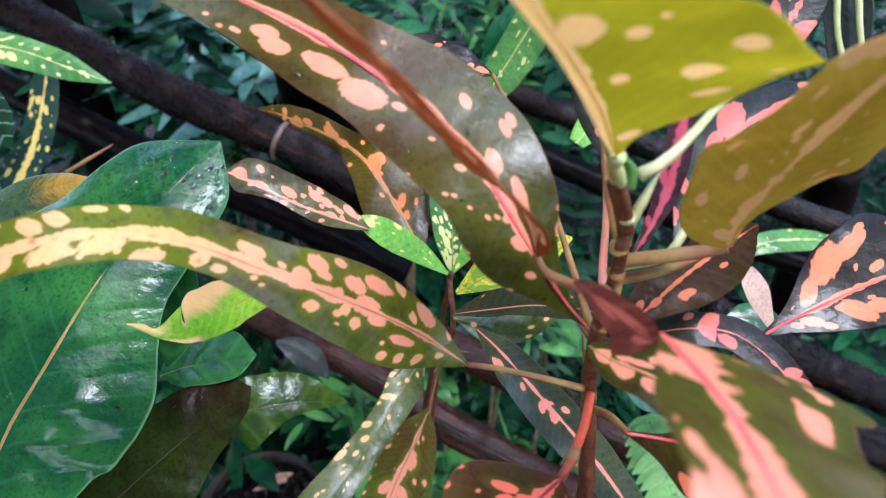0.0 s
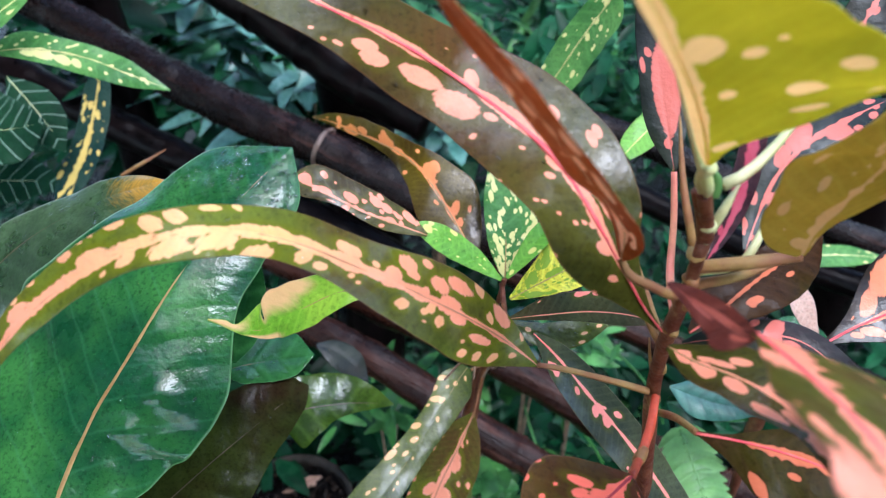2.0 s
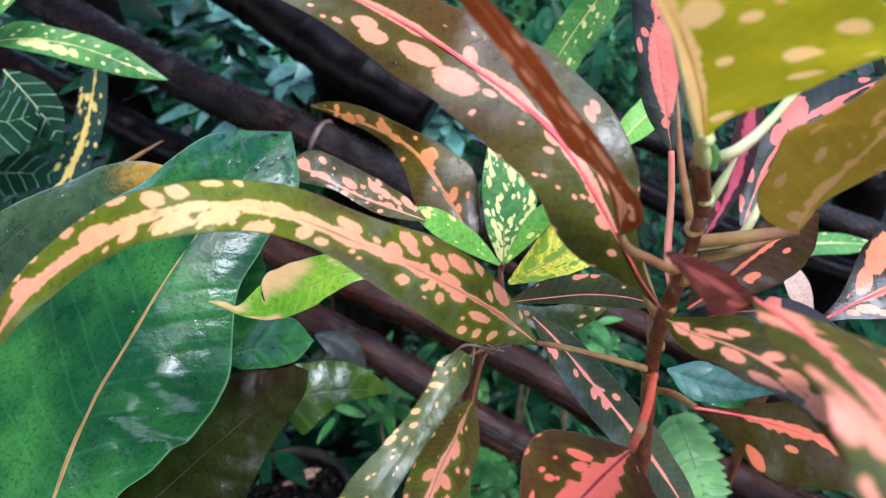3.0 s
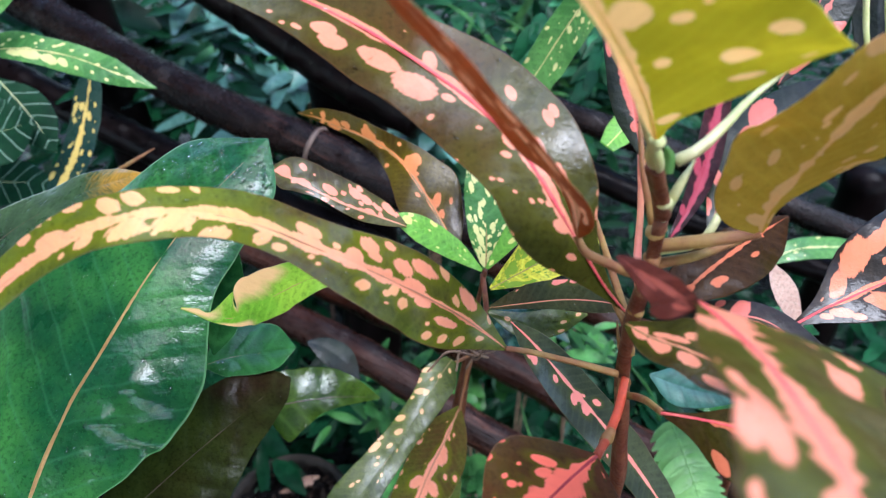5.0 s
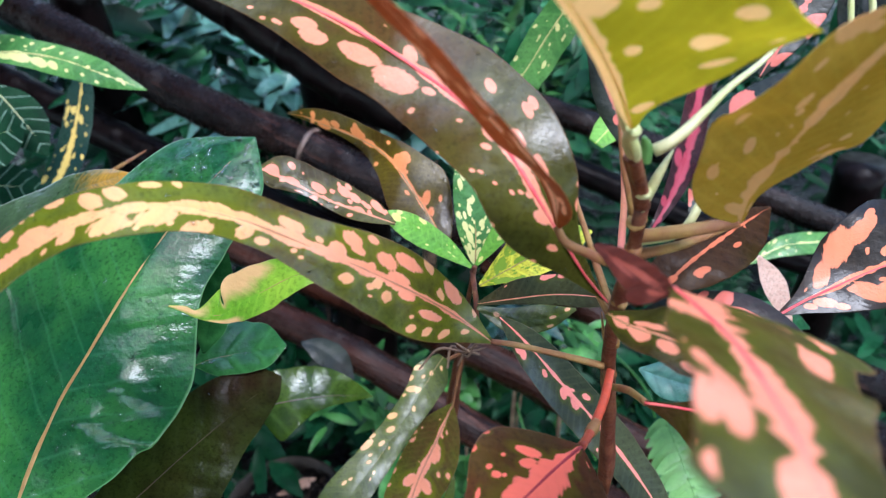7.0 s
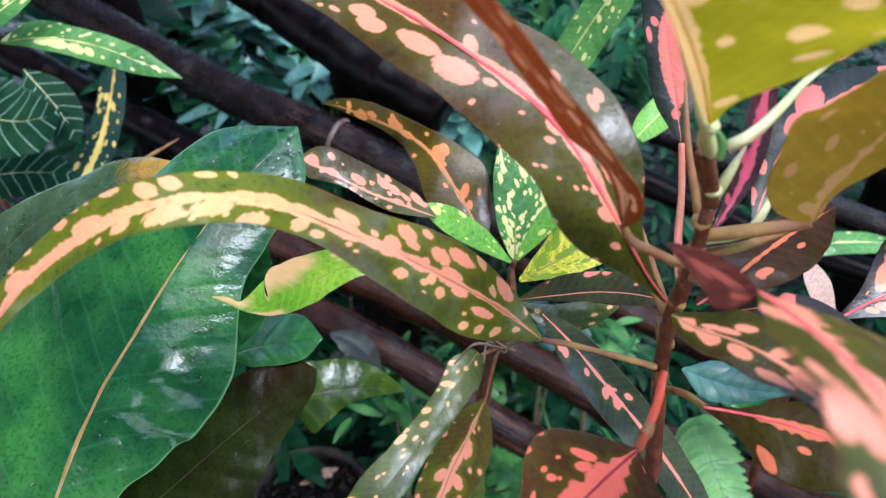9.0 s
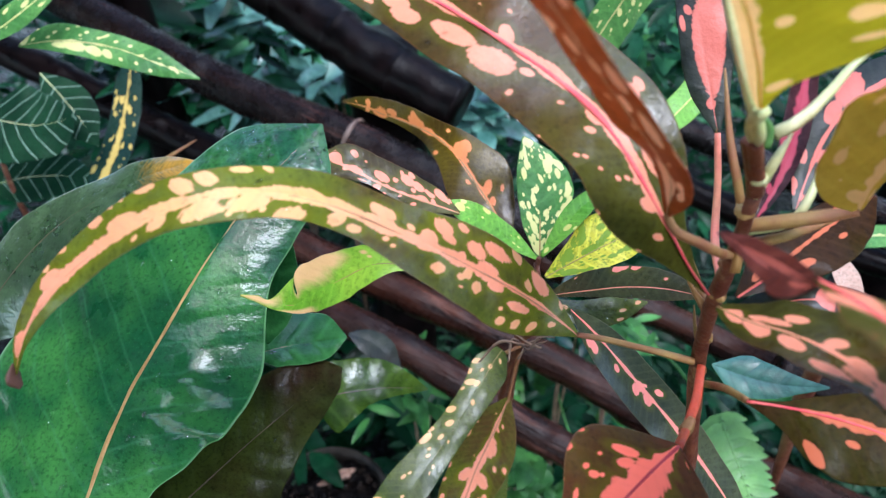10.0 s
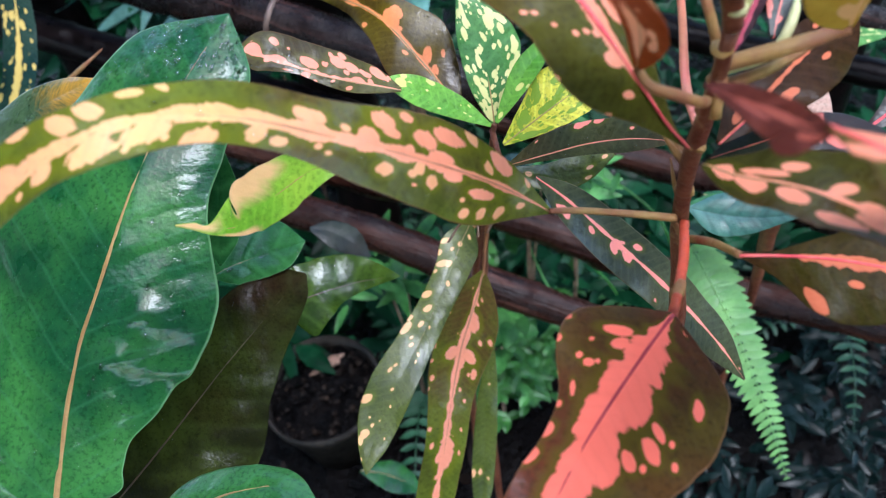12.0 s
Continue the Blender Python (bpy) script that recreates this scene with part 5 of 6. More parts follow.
leaf(gold_dust_croton, "gold", "long green leaf with a pale spotted centre",
     [(-0.4210, 0.5558, 0.9902, 0.0012, 0.0012), (-0.3982, 0.5619, 0.9911, 0.0154, 0.0079), (-0.3656, 0.5643, 0.9887, 0.0127, 0.0129), (-0.3374, 0.5632, 0.9827, 0.0119, 0.0147), (-0.3090, 0.5593, 0.9727, 0.0112, 0.0112), (-0.2874, 0.5560, 0.9659, 0.0051, 0.0059), (-0.2722, 0.5540, 0.9604, 0.0005, 0.0005)],
     (0.027, -0.676, 0.736), band=0.05, spots=8, ns=90, nv=22, fold=4, small=1,
     blots=[(0.293, -0.3, 0.0678, 0.43), (0.406, -0.45, 0.0501, 0.33), (0.485, -0.45, 0.0312, 0.27), (0.038, 1, 0.0299, 1.09), (0.213, -0.35, 0.0432, 0.31)],
     dots=[(0.109, 1, 0.0096), (0.188, 0.5, 0.0112), (0.251, 0.7, 0.0113), (0.301, 1, 0.0113), (0.418, 0.45, 0.0117), (0.51, 0.45, 0.0118), (0.586, 0.45, 0.0116), (0.661, 0.1, 0.0121), (0.565, -0.55, 0.013), (0.653, -0.5, 0.0121), (0.736, -0.7, 0.0117), (0.155, 0.25, 0.0114), (0.351, 0.7, 0.0117), (0.456, 0.75, 0.0116), (0.778, 0, 0.0123), (0.862, -0.05, 0.0123), (0.079, 0.35, 0.0113)])
leaf(gold_dust_croton, "darkgold", "hanging dark leaf with a mustard blotched centre",
     [(-0.4535, 0.7991, 0.8721, 0.0041, 0.0041), (-0.4569, 0.7777, 0.8458, 0.0151, 0.0165), (-0.4614, 0.7455, 0.8141, 0.0193, 0.0166), (-0.4706, 0.7134, 0.7827, 0.0197, 0.0183), (-0.4834, 0.6897, 0.7620, 0.0143, 0.0157), (-0.4933, 0.6747, 0.7519, 0.0014, 0.0014)],
     (0.020, -0.565, 0.825), band=(0.05, 0.08, 0.12, 0.2, 0.24, 0.24, 0.2), spots=70, ns=60, nv=18, fold=4, gold=(1, 1, 1),
     blots=[])
leaf(broad_leaf_shrub, "green", "large wet glossy green leaf with a tan midrib",
     [(-0.2044, 0.1419, 0.9440, 0.0008, 0.0008), (-0.2028, 0.1500, 0.9489, 0.0440, 0.0227), (-0.2008, 0.1583, 0.9548, 0.0518, 0.0240), (-0.1985, 0.1679, 0.9608, 0.0605, 0.0255), (-0.1951, 0.1800, 0.9685, 0.0720, 0.0350), (-0.1905, 0.1930, 0.9783, 0.0800, 0.0430), (-0.1827, 0.2071, 0.9888, 0.0800, 0.0473), (-0.1737, 0.2221, 1.0004, 0.0800, 0.0473), (-0.1646, 0.2386, 1.0117, 0.0727, 0.0375), (-0.1552, 0.2553, 1.0221, 0.0615, 0.0300), (-0.1456, 0.2714, 1.0306, 0.0518, 0.0288), (-0.1342, 0.2881, 1.0392, 0.0452, 0.0265), (-0.1225, 0.3044, 1.0459, 0.0345, 0.0213), (-0.1116, 0.3187, 1.0518, 0.0005, 0.0005)],
     (0.052, -0.356, 0.933), ns=190, nv=52, fold=-6, curl=(0.04, 0.08), ribs=1, drops=((110, 0.05, 0.8, 0.8), (280, 0.8, 0.98, 1.0)),
     domes=[(0.392, -0.42, 0.0095, 0.0024), (0.384, -0.62, 0.0075, 0.0015), (0.300, -0.42, 0.0075, 0.0020), (0.205, -0.5, 0.0065, 0.0018)],
     bulges=[(0.393, 0.2, 0.02, 0.3, 0.0012), (0.318, 0.3, 0.02, 0.3, 0.0012), (0.502, 0.05, 0.02, 0.3, 0.0012)])
leaf(broad_leaf_shrub, "wetolive", "wet green leaf with a yellowing tip",
     [(-0.3173, 0.2573, 0.9435, 0.0012, 0.0012), (-0.3040, 0.2756, 0.9622, 0.0131, 0.0303), (-0.2873, 0.2882, 0.9796, 0.0219, 0.0361), (-0.2706, 0.2976, 0.9934, 0.0201, 0.0388), (-0.2520, 0.3046, 1.0047, 0.0157, 0.0369), (-0.2322, 0.3102, 1.0138, 0.0142, 0.0325), (-0.2112, 0.3154, 1.0216, 0.0121, 0.0249), (-0.1952, 0.3184, 1.0258, 0.0069, 0.0157), (-0.1852, 0.3205, 1.0280, 0.0005, 0.0005)],
     (0.235, -0.228, 0.945), ns=100, nv=30, fold=5, yellowtip=1, drops=((90, 0.2, 0.8, 1.0),))
leaf(broad_leaf_shrub, "deepgreen", "dull olive leaf in the shade, painted darker for it",
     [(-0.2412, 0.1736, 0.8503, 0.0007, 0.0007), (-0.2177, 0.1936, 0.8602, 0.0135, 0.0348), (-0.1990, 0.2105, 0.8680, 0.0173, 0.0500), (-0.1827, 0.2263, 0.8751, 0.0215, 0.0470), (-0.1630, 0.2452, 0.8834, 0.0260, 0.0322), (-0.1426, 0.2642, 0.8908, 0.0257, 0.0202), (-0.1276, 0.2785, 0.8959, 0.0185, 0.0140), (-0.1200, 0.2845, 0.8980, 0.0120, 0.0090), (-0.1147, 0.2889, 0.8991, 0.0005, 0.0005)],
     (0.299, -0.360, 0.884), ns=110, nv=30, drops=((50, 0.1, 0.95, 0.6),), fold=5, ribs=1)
leaf(broad_leaf_shrub, "mossy", "pointed olive green leaf",
     [(-0.1524, 0.3227, 0.8247, 0.0012, 0.0012), (-0.1409, 0.3274, 0.8248, 0.0217, 0.0262), (-0.1274, 0.3325, 0.8234, 0.0240, 0.0214), (-0.1138, 0.3378, 0.8205, 0.0235, 0.0118), (-0.0998, 0.3424, 0.8180, 0.0201, 0.0079), (-0.0857, 0.3465, 0.8134, 0.0118, 0.0047), (-0.0704, 0.3507, 0.8069, 0.0005, 0.0005)],
     (-0.298, -0.552, 0.779), ns=80, nv=26, drops=((40, 0.1, 0.9, 0.7),), fold=8)
leaf(broad_leaf_shrub, "freshgreen", "rounded glossy green leaf",
     [(-0.1683, 0.2911, 0.9056, 0.0012, 0.0012), (-0.1582, 0.2947, 0.9075, 0.0204, 0.0119), (-0.1462, 0.2977, 0.9085, 0.0254, 0.0140), (-0.1340, 0.2999, 0.9090, 0.0228, 0.0144), (-0.1217, 0.3018, 0.9097, 0.0167, 0.0106), (-0.1124, 0.3033, 0.9112, 0.0005, 0.0005)],
     (-0.001, -0.187, 0.982), ns=70, nv=26, drops=((50, 0.1, 0.9, 0.8),), fold=6, ribs=1)
leaf(broad_leaf_shrub, "green", "grey green leaf catching the sky",
     [(-0.1997, 0.1511, 0.8815, 0.0015, 0.0015), (-0.1732, 0.1602, 0.8881, 0.0178, 0.0214), (-0.1446, 0.1659, 0.8918, 0.0152, 0.0202), (-0.1202, 0.1645, 0.8898, 0.0081, 0.0125), (-0.1102, 0.1593, 0.8851, 0.0006, 0.0006)],
     (0.135, 0.232, 0.963), ns=50, nv=18, fold=4, ribs=1)
leaf(broad_leaf_shrub, "limedead", "lime green leaf with a withered tan patch and curled tip",
     [(-0.0542, 0.2179, 1.0416, 0.0011, 0.0011), (-0.0639, 0.2186, 1.0438, 0.0040, 0.0048), (-0.0725, 0.2188, 1.0432, 0.0076, 0.0083), (-0.0812, 0.2176, 1.0395, 0.0089, 0.0117), (-0.0887, 0.2159, 1.0357, 0.0095, 0.0132), (-0.0958, 0.2146, 1.0323, 0.0092, 0.0136), (-0.1015, 0.2135, 1.0290, 0.0079, 0.0127), (-0.1051, 0.2122, 1.0267, 0.0055, 0.0036), (-0.1088, 0.2121, 1.0249, 0.0035, 0.0147), (-0.1134, 0.2131, 1.0245, 0.0032, 0.0124), (-0.1185, 0.2143, 1.0248, 0.0028, 0.0018), (-0.1250, 0.2161, 1.0252, 0.0017, 0.0013), (-0.1322, 0.2173, 1.0255, 0.0005, 0.0005)],
     (0.056, -0.433, 0.900), ns=160, nv=26, fold=8,
     blots=[(0.56, -0.75, 0.17, 0.8), (0.45, -0.8, 0.14, 0.55), (0.9, 0.0, 0.16, 1.2), (0.68, 0.9, 0.12, 0.4)],
     dots=[(0.259, -0.65, 0.0223), (0.238, -0.4, 0.0155), (0.113, 0, 0.0117)], dot_gold=0.2)
leaf(veined_plant, "veined", "dark green leaf with a net of white veins",
     [(-0.5884, 0.6872, 0.8521, 0.0019, 0.0019), (-0.5633, 0.6838, 0.8466, 0.0409, 0.0409), (-0.5258, 0.6818, 0.8421, 0.0408, 0.0436), (-0.4950, 0.6865, 0.8463, 0.0223, 0.0279), (-0.4804, 0.6908, 0.8508, 0.0014, 0.0014)],
     (0.115, -0.558, 0.822), ns=50, nv=20, fold=5)
leaf(veined_plant, "veined", "dark green leaf with a net of white veins",
     [(-0.5339, 0.7358, 0.8777, 0.0019, 0.0019), (-0.5106, 0.7210, 0.8581, 0.0222, 0.0259), (-0.4872, 0.7043, 0.8360, 0.0221, 0.0258), (-0.4670, 0.6865, 0.8130, 0.0012, 0.0012)],
     (-0.076, -0.492, 0.867), ns=40, nv=16, fold=5)
leaf(veined_plant, "veined", "shaded leaf with pale veins",
     [(-0.6256, 0.6845, 0.7551, 0.0024, 0.0024), (-0.5861, 0.6928, 0.7633, 0.0323, 0.0308), (-0.5329, 0.6968, 0.7655, 0.0281, 0.0259), (-0.4827, 0.6952, 0.7608, 0.0014, 0.0014)],
     (0.016, -0.490, 0.872), ns=40, nv=16, fold=5)
leaf(gold_dust_croton, "gold", "yellow spotted leaf in the background",
     [(0.3066, 0.6050, 0.7300, 0.0018, 0.0018), (0.3430, 0.6170, 0.7440, 0.0120, 0.0120), (0.3914, 0.6200, 0.7475, 0.0118, 0.0130), (0.4369, 0.6180, 0.7450, 0.0014, 0.0014)],
     (-0.000, -0.398, 0.918), band=0.05, spots=40, ns=50, nv=18, fold=5, small=1)
leaf(back_shrub, "dark", "almost black upright leaf",
     [(0.2788, 0.4344, 0.9899, 0.0013, 0.0013), (0.2731, 0.4563, 1.0160, 0.0142, 0.0133), (0.2712, 0.4758, 1.0392, 0.0183, 0.0174), (0.2712, 0.5001, 1.0682, 0.0172, 0.0172), (0.2731, 0.5172, 1.0885, 0.0009, 0.0009)],
     (0.192, -0.613, 0.766), ns=50, nv=16, fold=8)
leaf(back_shrub, "green", "small glossy green leaf",
     [(0.1883, 0.4698, 0.7008, 0.0018, 0.0018), (0.2120, 0.4659, 0.6947, 0.0157, 0.0169), (0.2424, 0.4606, 0.6865, 0.0157, 0.0169), (0.2783, 0.4546, 0.6771, 0.0012, 0.0012)],
     (0.008, -0.345, 0.939), ns=40, nv=14, fold=6)
leaf(back_shrub, "green", "small glossy green leaf",
     [(0.2158, 0.4955, 0.6842, 0.0021, 0.0021), (0.2388, 0.4868, 0.6763, 0.0153, 0.0167), (0.2652, 0.4812, 0.6708, 0.0121, 0.0135), (0.2816, 0.4804, 0.6696, 0.0013, 0.0013)],
     (0.099, -0.151, 0.984), ns=40, nv=14, fold=6)
leaf(back_shrub, "tealrib", "pale teal ribbed leaf behind the stem",
     [(0.1004, 0.2770, 0.9221, 0.0007, 0.0007), (0.1138, 0.2705, 0.9214, 0.0117, 0.0112), (0.1282, 0.2644, 0.9220, 0.0106, 0.0092), (0.1421, 0.2600, 0.9246, 0.0057, 0.0044), (0.1560, 0.2562, 0.9285, 0.0005, 0.0005)],
     (0.050, -0.500, 0.860), ns=70, nv=22, fold=6, ribs=1)
leaf(back_shrub, "green", "glossy green leaf",
     [(0.2277, 0.4249, 0.8230, 0.0014, 0.0014), (0.2436, 0.4264, 0.8247, 0.0108, 0.0127), (0.2618, 0.4243, 0.8223, 0.0103, 0.0123), (0.2800, 0.4191, 0.8160, 0.0010, 0.0010)],
     (-0.000, -0.398, 0.918), ns=40, nv=14, fold=6)
leaf(back_shrub, "dry", "dry pinkish dead leaf",
     [(0.2072, 0.3949, 0.9116, 0.0013, 0.0013), (0.2171, 0.3835, 0.8980, 0.0085, 0.0094), (0.2249, 0.3721, 0.8845, 0.0059, 0.0068), (0.2308, 0.3619, 0.8724, 0.0008, 0.0008)],
     (-0.000, -0.473, 0.881), ns=40, nv=14, fold=12)
leaf(back_shrub, "green", "grey green leaf near the soil",
     [(-0.2172, 0.4851, 0.1982, 0.0026, 0.0026), (-0.1848, 0.4786, 0.1918, 0.0205, 0.0205), (-0.1538, 0.4658, 0.1801, 0.0187, 0.0187), (-0.1350, 0.4542, 0.1699, 0.0034, 0.0034)],
     (0.113, -0.018, 0.993), ns=30, nv=12, fold=6)
leaf(gold_dust_croton, "gold", "narrow green leaf with cream spots",
     [(-0.4411, 0.5308, 1.0011, 0.0015, 0.0015), (-0.4146, 0.5428, 1.0145, 0.0128, 0.0109), (-0.3881, 0.5564, 1.0300, 0.0118, 0.0099), (-0.3618, 0.5706, 1.0462, 0.0010, 0.0010)],
     (0.027, -0.676, 0.736), band=0.05, spots=14, ns=40, nv=14, fold=5, small=1)
leaf(broad_leaf_shrub, "freshgreen", "fresh green leaf behind the large leaf",
     [(-0.1440, 0.2589, 0.9511, 0.0007, 0.0007), (-0.1425, 0.2682, 0.9595, 0.0078, 0.0094), (-0.1404, 0.2795, 0.9705, 0.0085, 0.0106), (-0.1374, 0.2897, 0.9807, 0.0070, 0.0087), (-0.1331, 0.2988, 0.9898, 0.0005, 0.0005)],
     (0.057, -0.471, 0.881), ns=60, nv=20, fold=5)
leaf(back_shrub, "dark", "small dark leaf with a bluish sheen",
     [(-0.1751, 0.5382, 0.6714, 0.0020, 0.0020), (-0.1569, 0.5351, 0.6661, 0.0130, 0.0143), (-0.1370, 0.5275, 0.6551, 0.0152, 0.0152), (-0.1189, 0.5154, 0.6390, 0.0012, 0.0012)],
     (0.051, -0.257, 0.965), ns=40, nv=14, fold=6)


# ---- pale scars where the stalks join the stem ----
for a_, c_, r_ in (((0.0591, 0.1920, 1.0105), (0.0584, 0.1912, 1.0174), 0.0034), ((0.0569, 0.1894, 1.0323), (0.0565, 0.1886, 1.0361), 0.0031), ((0.0553, 0.1844, 1.0591), (0.0553, 0.1843, 1.0620), 0.0031),
                   ((0.0555, 0.1829, 1.0744), (0.0556, 0.1827, 1.0772), 0.0030), ((0.0554, 0.1796, 1.0891), (0.0553, 0.1791, 1.0916), 0.0030), ((0.0550, 0.1771, 1.1017), (0.0549, 0.1763, 1.1038), 0.0033)):
    mid_ = tuple(0.5 * (p + q) for p, q in zip(a_, c_))
    under(part("leaf_scar", tube([a_, mid_, c_], (r_ * 0.8, r_, r_ * 0.8), sides=14, count=8, rough=0.7, seed=int(r_ * 1e5)), STALK), croton_shrub)


under(part("leaf_joint", tube([(0.0483, 0.1590, 1.0225), (0.0463, 0.1562, 1.0224), (0.0446, 0.1535, 1.0222)], (0.0017, 0.0024, 0.0019), sides=12, count=10, rough=0.4, seed=9), STALK, label="tan swollen stalk end"), croton_shrub)


# ---- bare leaf stalks round the shoot ----
def extra_stalk(points, r, mat, plant=croton_shrub):
    under(part("leaf_stalk", tube(points, (*r, r[-1] * 0.9, r[-1] * 0.25), sides=10, count=24, rough=0.12), mat), plant)


extra_stalk([(0.0538, 0.1710, 1.1333), (0.0592, 0.1720, 1.1360), (0.0666, 0.1770, 1.1405), (0.0768, 0.1900, 1.1419), (0.0993, 0.2202, 1.1391), (0.1286, 0.2678, 1.1336)], (0.002, 0.0017, 0.0013), PALESTALK)
extra_stalk([(0.0541, 0.1737, 1.1101), (0.0575, 0.1735, 1.1238), (0.0618, 0.1782, 1.1294)], (0.0016, 0.0015, 0.0014), PALESTALK)
extra_stalk([(0.0575, 0.1805, 1.0918), (0.0709, 0.1798, 1.0971), (0.0766, 0.1855, 1.1040), (0.0797, 0.1928, 1.1064)], (0.0018, 0.0016, 0.0014), PALESTALK)
extra_stalk([(0.0555, 0.1804, 1.0854), (0.0703, 0.1796, 1.0906), (0.0828, 0.1861, 1.0906), (0.0959, 0.1929, 1.0910)], (0.0022, 0.0018, 0.0014), STALK)
extra_stalk([(0.0559, 0.1759, 1.0785), (0.0566, 0.1805, 1.0918), (0.0537, 0.1848, 1.1046), (0.0514, 0.1928, 1.1141), (0.0506, 0.2144, 1.1321)], (0.0018, 0.0016, 0.0014), STALK)
extra_stalk([(0.0563, 0.1874, 1.0471), (0.0508, 0.1907, 1.0541), (0.0467, 0.1932, 1.0602)], (0.0022, 0.0018, 0.0012), STALK)
extra_stalk([(0.0576, 0.1906, 1.0260), (0.0549, 0.1921, 1.0325), (0.0526, 0.1956, 1.0444)], (0.0016, 0.0013, 0.001), STALK)
extra_stalk([(0.0476, 0.1650, 1.1340), (0.0466, 0.1622, 1.1372), (0.0384, 0.1621, 1.1560), (0.0322, 0.1695, 1.1734), (0.0281, 0.1745, 1.1878)], (0.001, 0.0015, 0.0014, 0.0012), PALESTALK)
extra_stalk([(0.2531, 0.4778, 1.0727), (0.2564, 0.4615, 1.0455), (0.2658, 0.4496, 1.0235), (0.2788, 0.4417, 0.9986)], (0.0022, 0.002), PALESTALK, back_shrub)
extra_stalk([(0.2669, 0.4778, 1.0727), (0.2711, 0.4615, 1.0455), (0.2788, 0.4496, 1.0235), (0.2882, 0.4417, 0.9986)], (0.0024, 0.002), PALESTALK, back_shrub)
under(part("leaf_stalk", tube([(0.0531, 0.1712, 1.1180), (0.0506, 0.1693, 1.1243), (0.0470, 0.1655, 1.1340)], (0.0021, 0.0022, 0.0022), sides=14, count=16, rough=0.15), STEM, label="red brown stalk foot"), croton_shrub)
under(part("leaf_scar", tube([(0.0534, 0.1713, 1.1172), (0.0531, 0.1711, 1.1183), (0.0527, 0.1708, 1.1194)], (0.0022, 0.0026, 0.0022), sides=16, count=8, rough=0.2), PALESTALK, label="pale ring at the foot of a stalk"), croton_shrub)
under(part("dry_tip", tube([(-0.1755, 0.1378, 1.0687), (-0.1763, 0.1358, 1.0646), (-0.1747, 0.1352, 1.0606)], (0.001, 0.0035, 0.001), sides=10, count=12, flat=0.3, rough=0.4), DEADTIP, label="withered brown leaf tip"), croton_shrub)

extra_stalk([(-0.3494, 0.5741, 0.8586), (-0.3308, 0.5819, 0.8672), (-0.3117, 0.6001, 0.8729)], (0.0018, 0.002), STALK, veined_plant)


# ---- pot with soil ----
def flower_pot(x, y, z):
    pot = thing("flower_pot", (x, y, 0), "dusty black plastic nursery pot filled with soil darkened for shade", "pot")
    bm = bmesh.new()
    profile = [(0.066, 0.0), (0.094, z - 0.02), (0.099, z - 0.02), (0.100, z), (0.096, z + 0.001), (0.092, z - 0.02), (0.064, 0.006)]
    n = 40
    rings = [[bm.verts.new((x + r * math.cos(2 * math.pi * k / n), y + r * math.sin(2 * math.pi * k / n), h)) for k in range(n)] for r, h in profile]
    for a, b in zip(rings, rings[1:] + rings[:1]):
        for k in range(n):
            bm.faces.new((a[k], a[(k + 1) % n], b[(k + 1) % n], b[k]))
    bmesh.ops.recalc_face_normals(bm, faces=bm.faces)
    under(part("rim", bm, POT), pot)
    bm = bmesh.new()
    rows = []
    for i in range(14):
        r = 0.092 * (i + 0.05) / 13
        rows.append([bm.verts.new((x + r * math.cos(2 * math.pi * k / n), y + r * math.sin(2 * math.pi * k / n), z - 0.022 + 0.012 * noise.noise(Vector((r * 60 * math.cos(2 * math.pi * k / n), r * 60 * math.sin(2 * math.pi * k / n), 1))))) for k in range(n)])
    for a, b in zip(rows, rows[1:]):
        for k in range(n):
            bm.faces.new((a[k], b[k], b[(k + 1) % n], a[(k + 1) % n]))
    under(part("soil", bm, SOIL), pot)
    rng = random.Random(8)
    bm = bmesh.new()
    for _ in range(130):
        a, d, r = rng.uniform(0, 6.28), 0.086 * math.sqrt(rng.random()), rng.choice((0.0015, 0.0022, 0.003, 0.005))
        ball = bmesh.ops.create_icosphere(bm, subdivisions=1, radius=1, matrix=Matrix.LocRotScale((x + d * math.cos(a), y + d * math.sin(a), z - 0.018), Euler((rng.random() * 3, rng.random() * 3, 0)), (r, r * rng.uniform(0.6, 1.6), r * rng.uniform(0.4, 0.9))))
        for q in ball["verts"]:
            q.co += Vector((rng.uniform(-0.3, 0.3), rng.uniform(-0.3, 0.3), rng.uniform(-0.3, 0.3))) * r
    tagged(under(part("crumb", bm, CRUMB, smooth=False), pot), "brown crumbs and bits of bark", kind="stuff")


pot_at = Vector((-0.2834, 0.6480, 0.1768))
flower_pot(pot_at.x, pot_at.y, pot_at.z)
chip_at = Vector((-0.2790, 0.6990, 0.1878))
bm = bmesh.new()
for k, (u, w, h) in enumerate(((-0.034, 0.0, 0), (-0.02, -0.007, 0), (0.02, -0.008, 0), (0.036, 0.002, 0), (0.015, 0.008, 0), (-0.02, 0.006, 0))):
    c, d = math.cos(0.5), math.sin(0.5)
    bm.verts.new((u * c - w * d, u * d + w * c, 0.004 * math.sin(k * 2.0)))
face_ = bm.faces.new(bm.verts)
ext = bmesh.ops.extrude_face_region(bm, geom=[face_])
bmesh.ops.translate(bm, verts=[q for q in ext["geom"] if isinstance(q, bmesh.types.BMVert)], vec=(0, 0, 0.004))
bmesh.ops.recalc_face_normals(bm, faces=bm.faces)
chip = tagged(part("wood_chip", bm, CHIP, smooth=False), "pale splinter of wood on the pot's soil", "wood chip")
chip.location = (chip_at.x, chip_at.y, pot_at.z - 0.02)


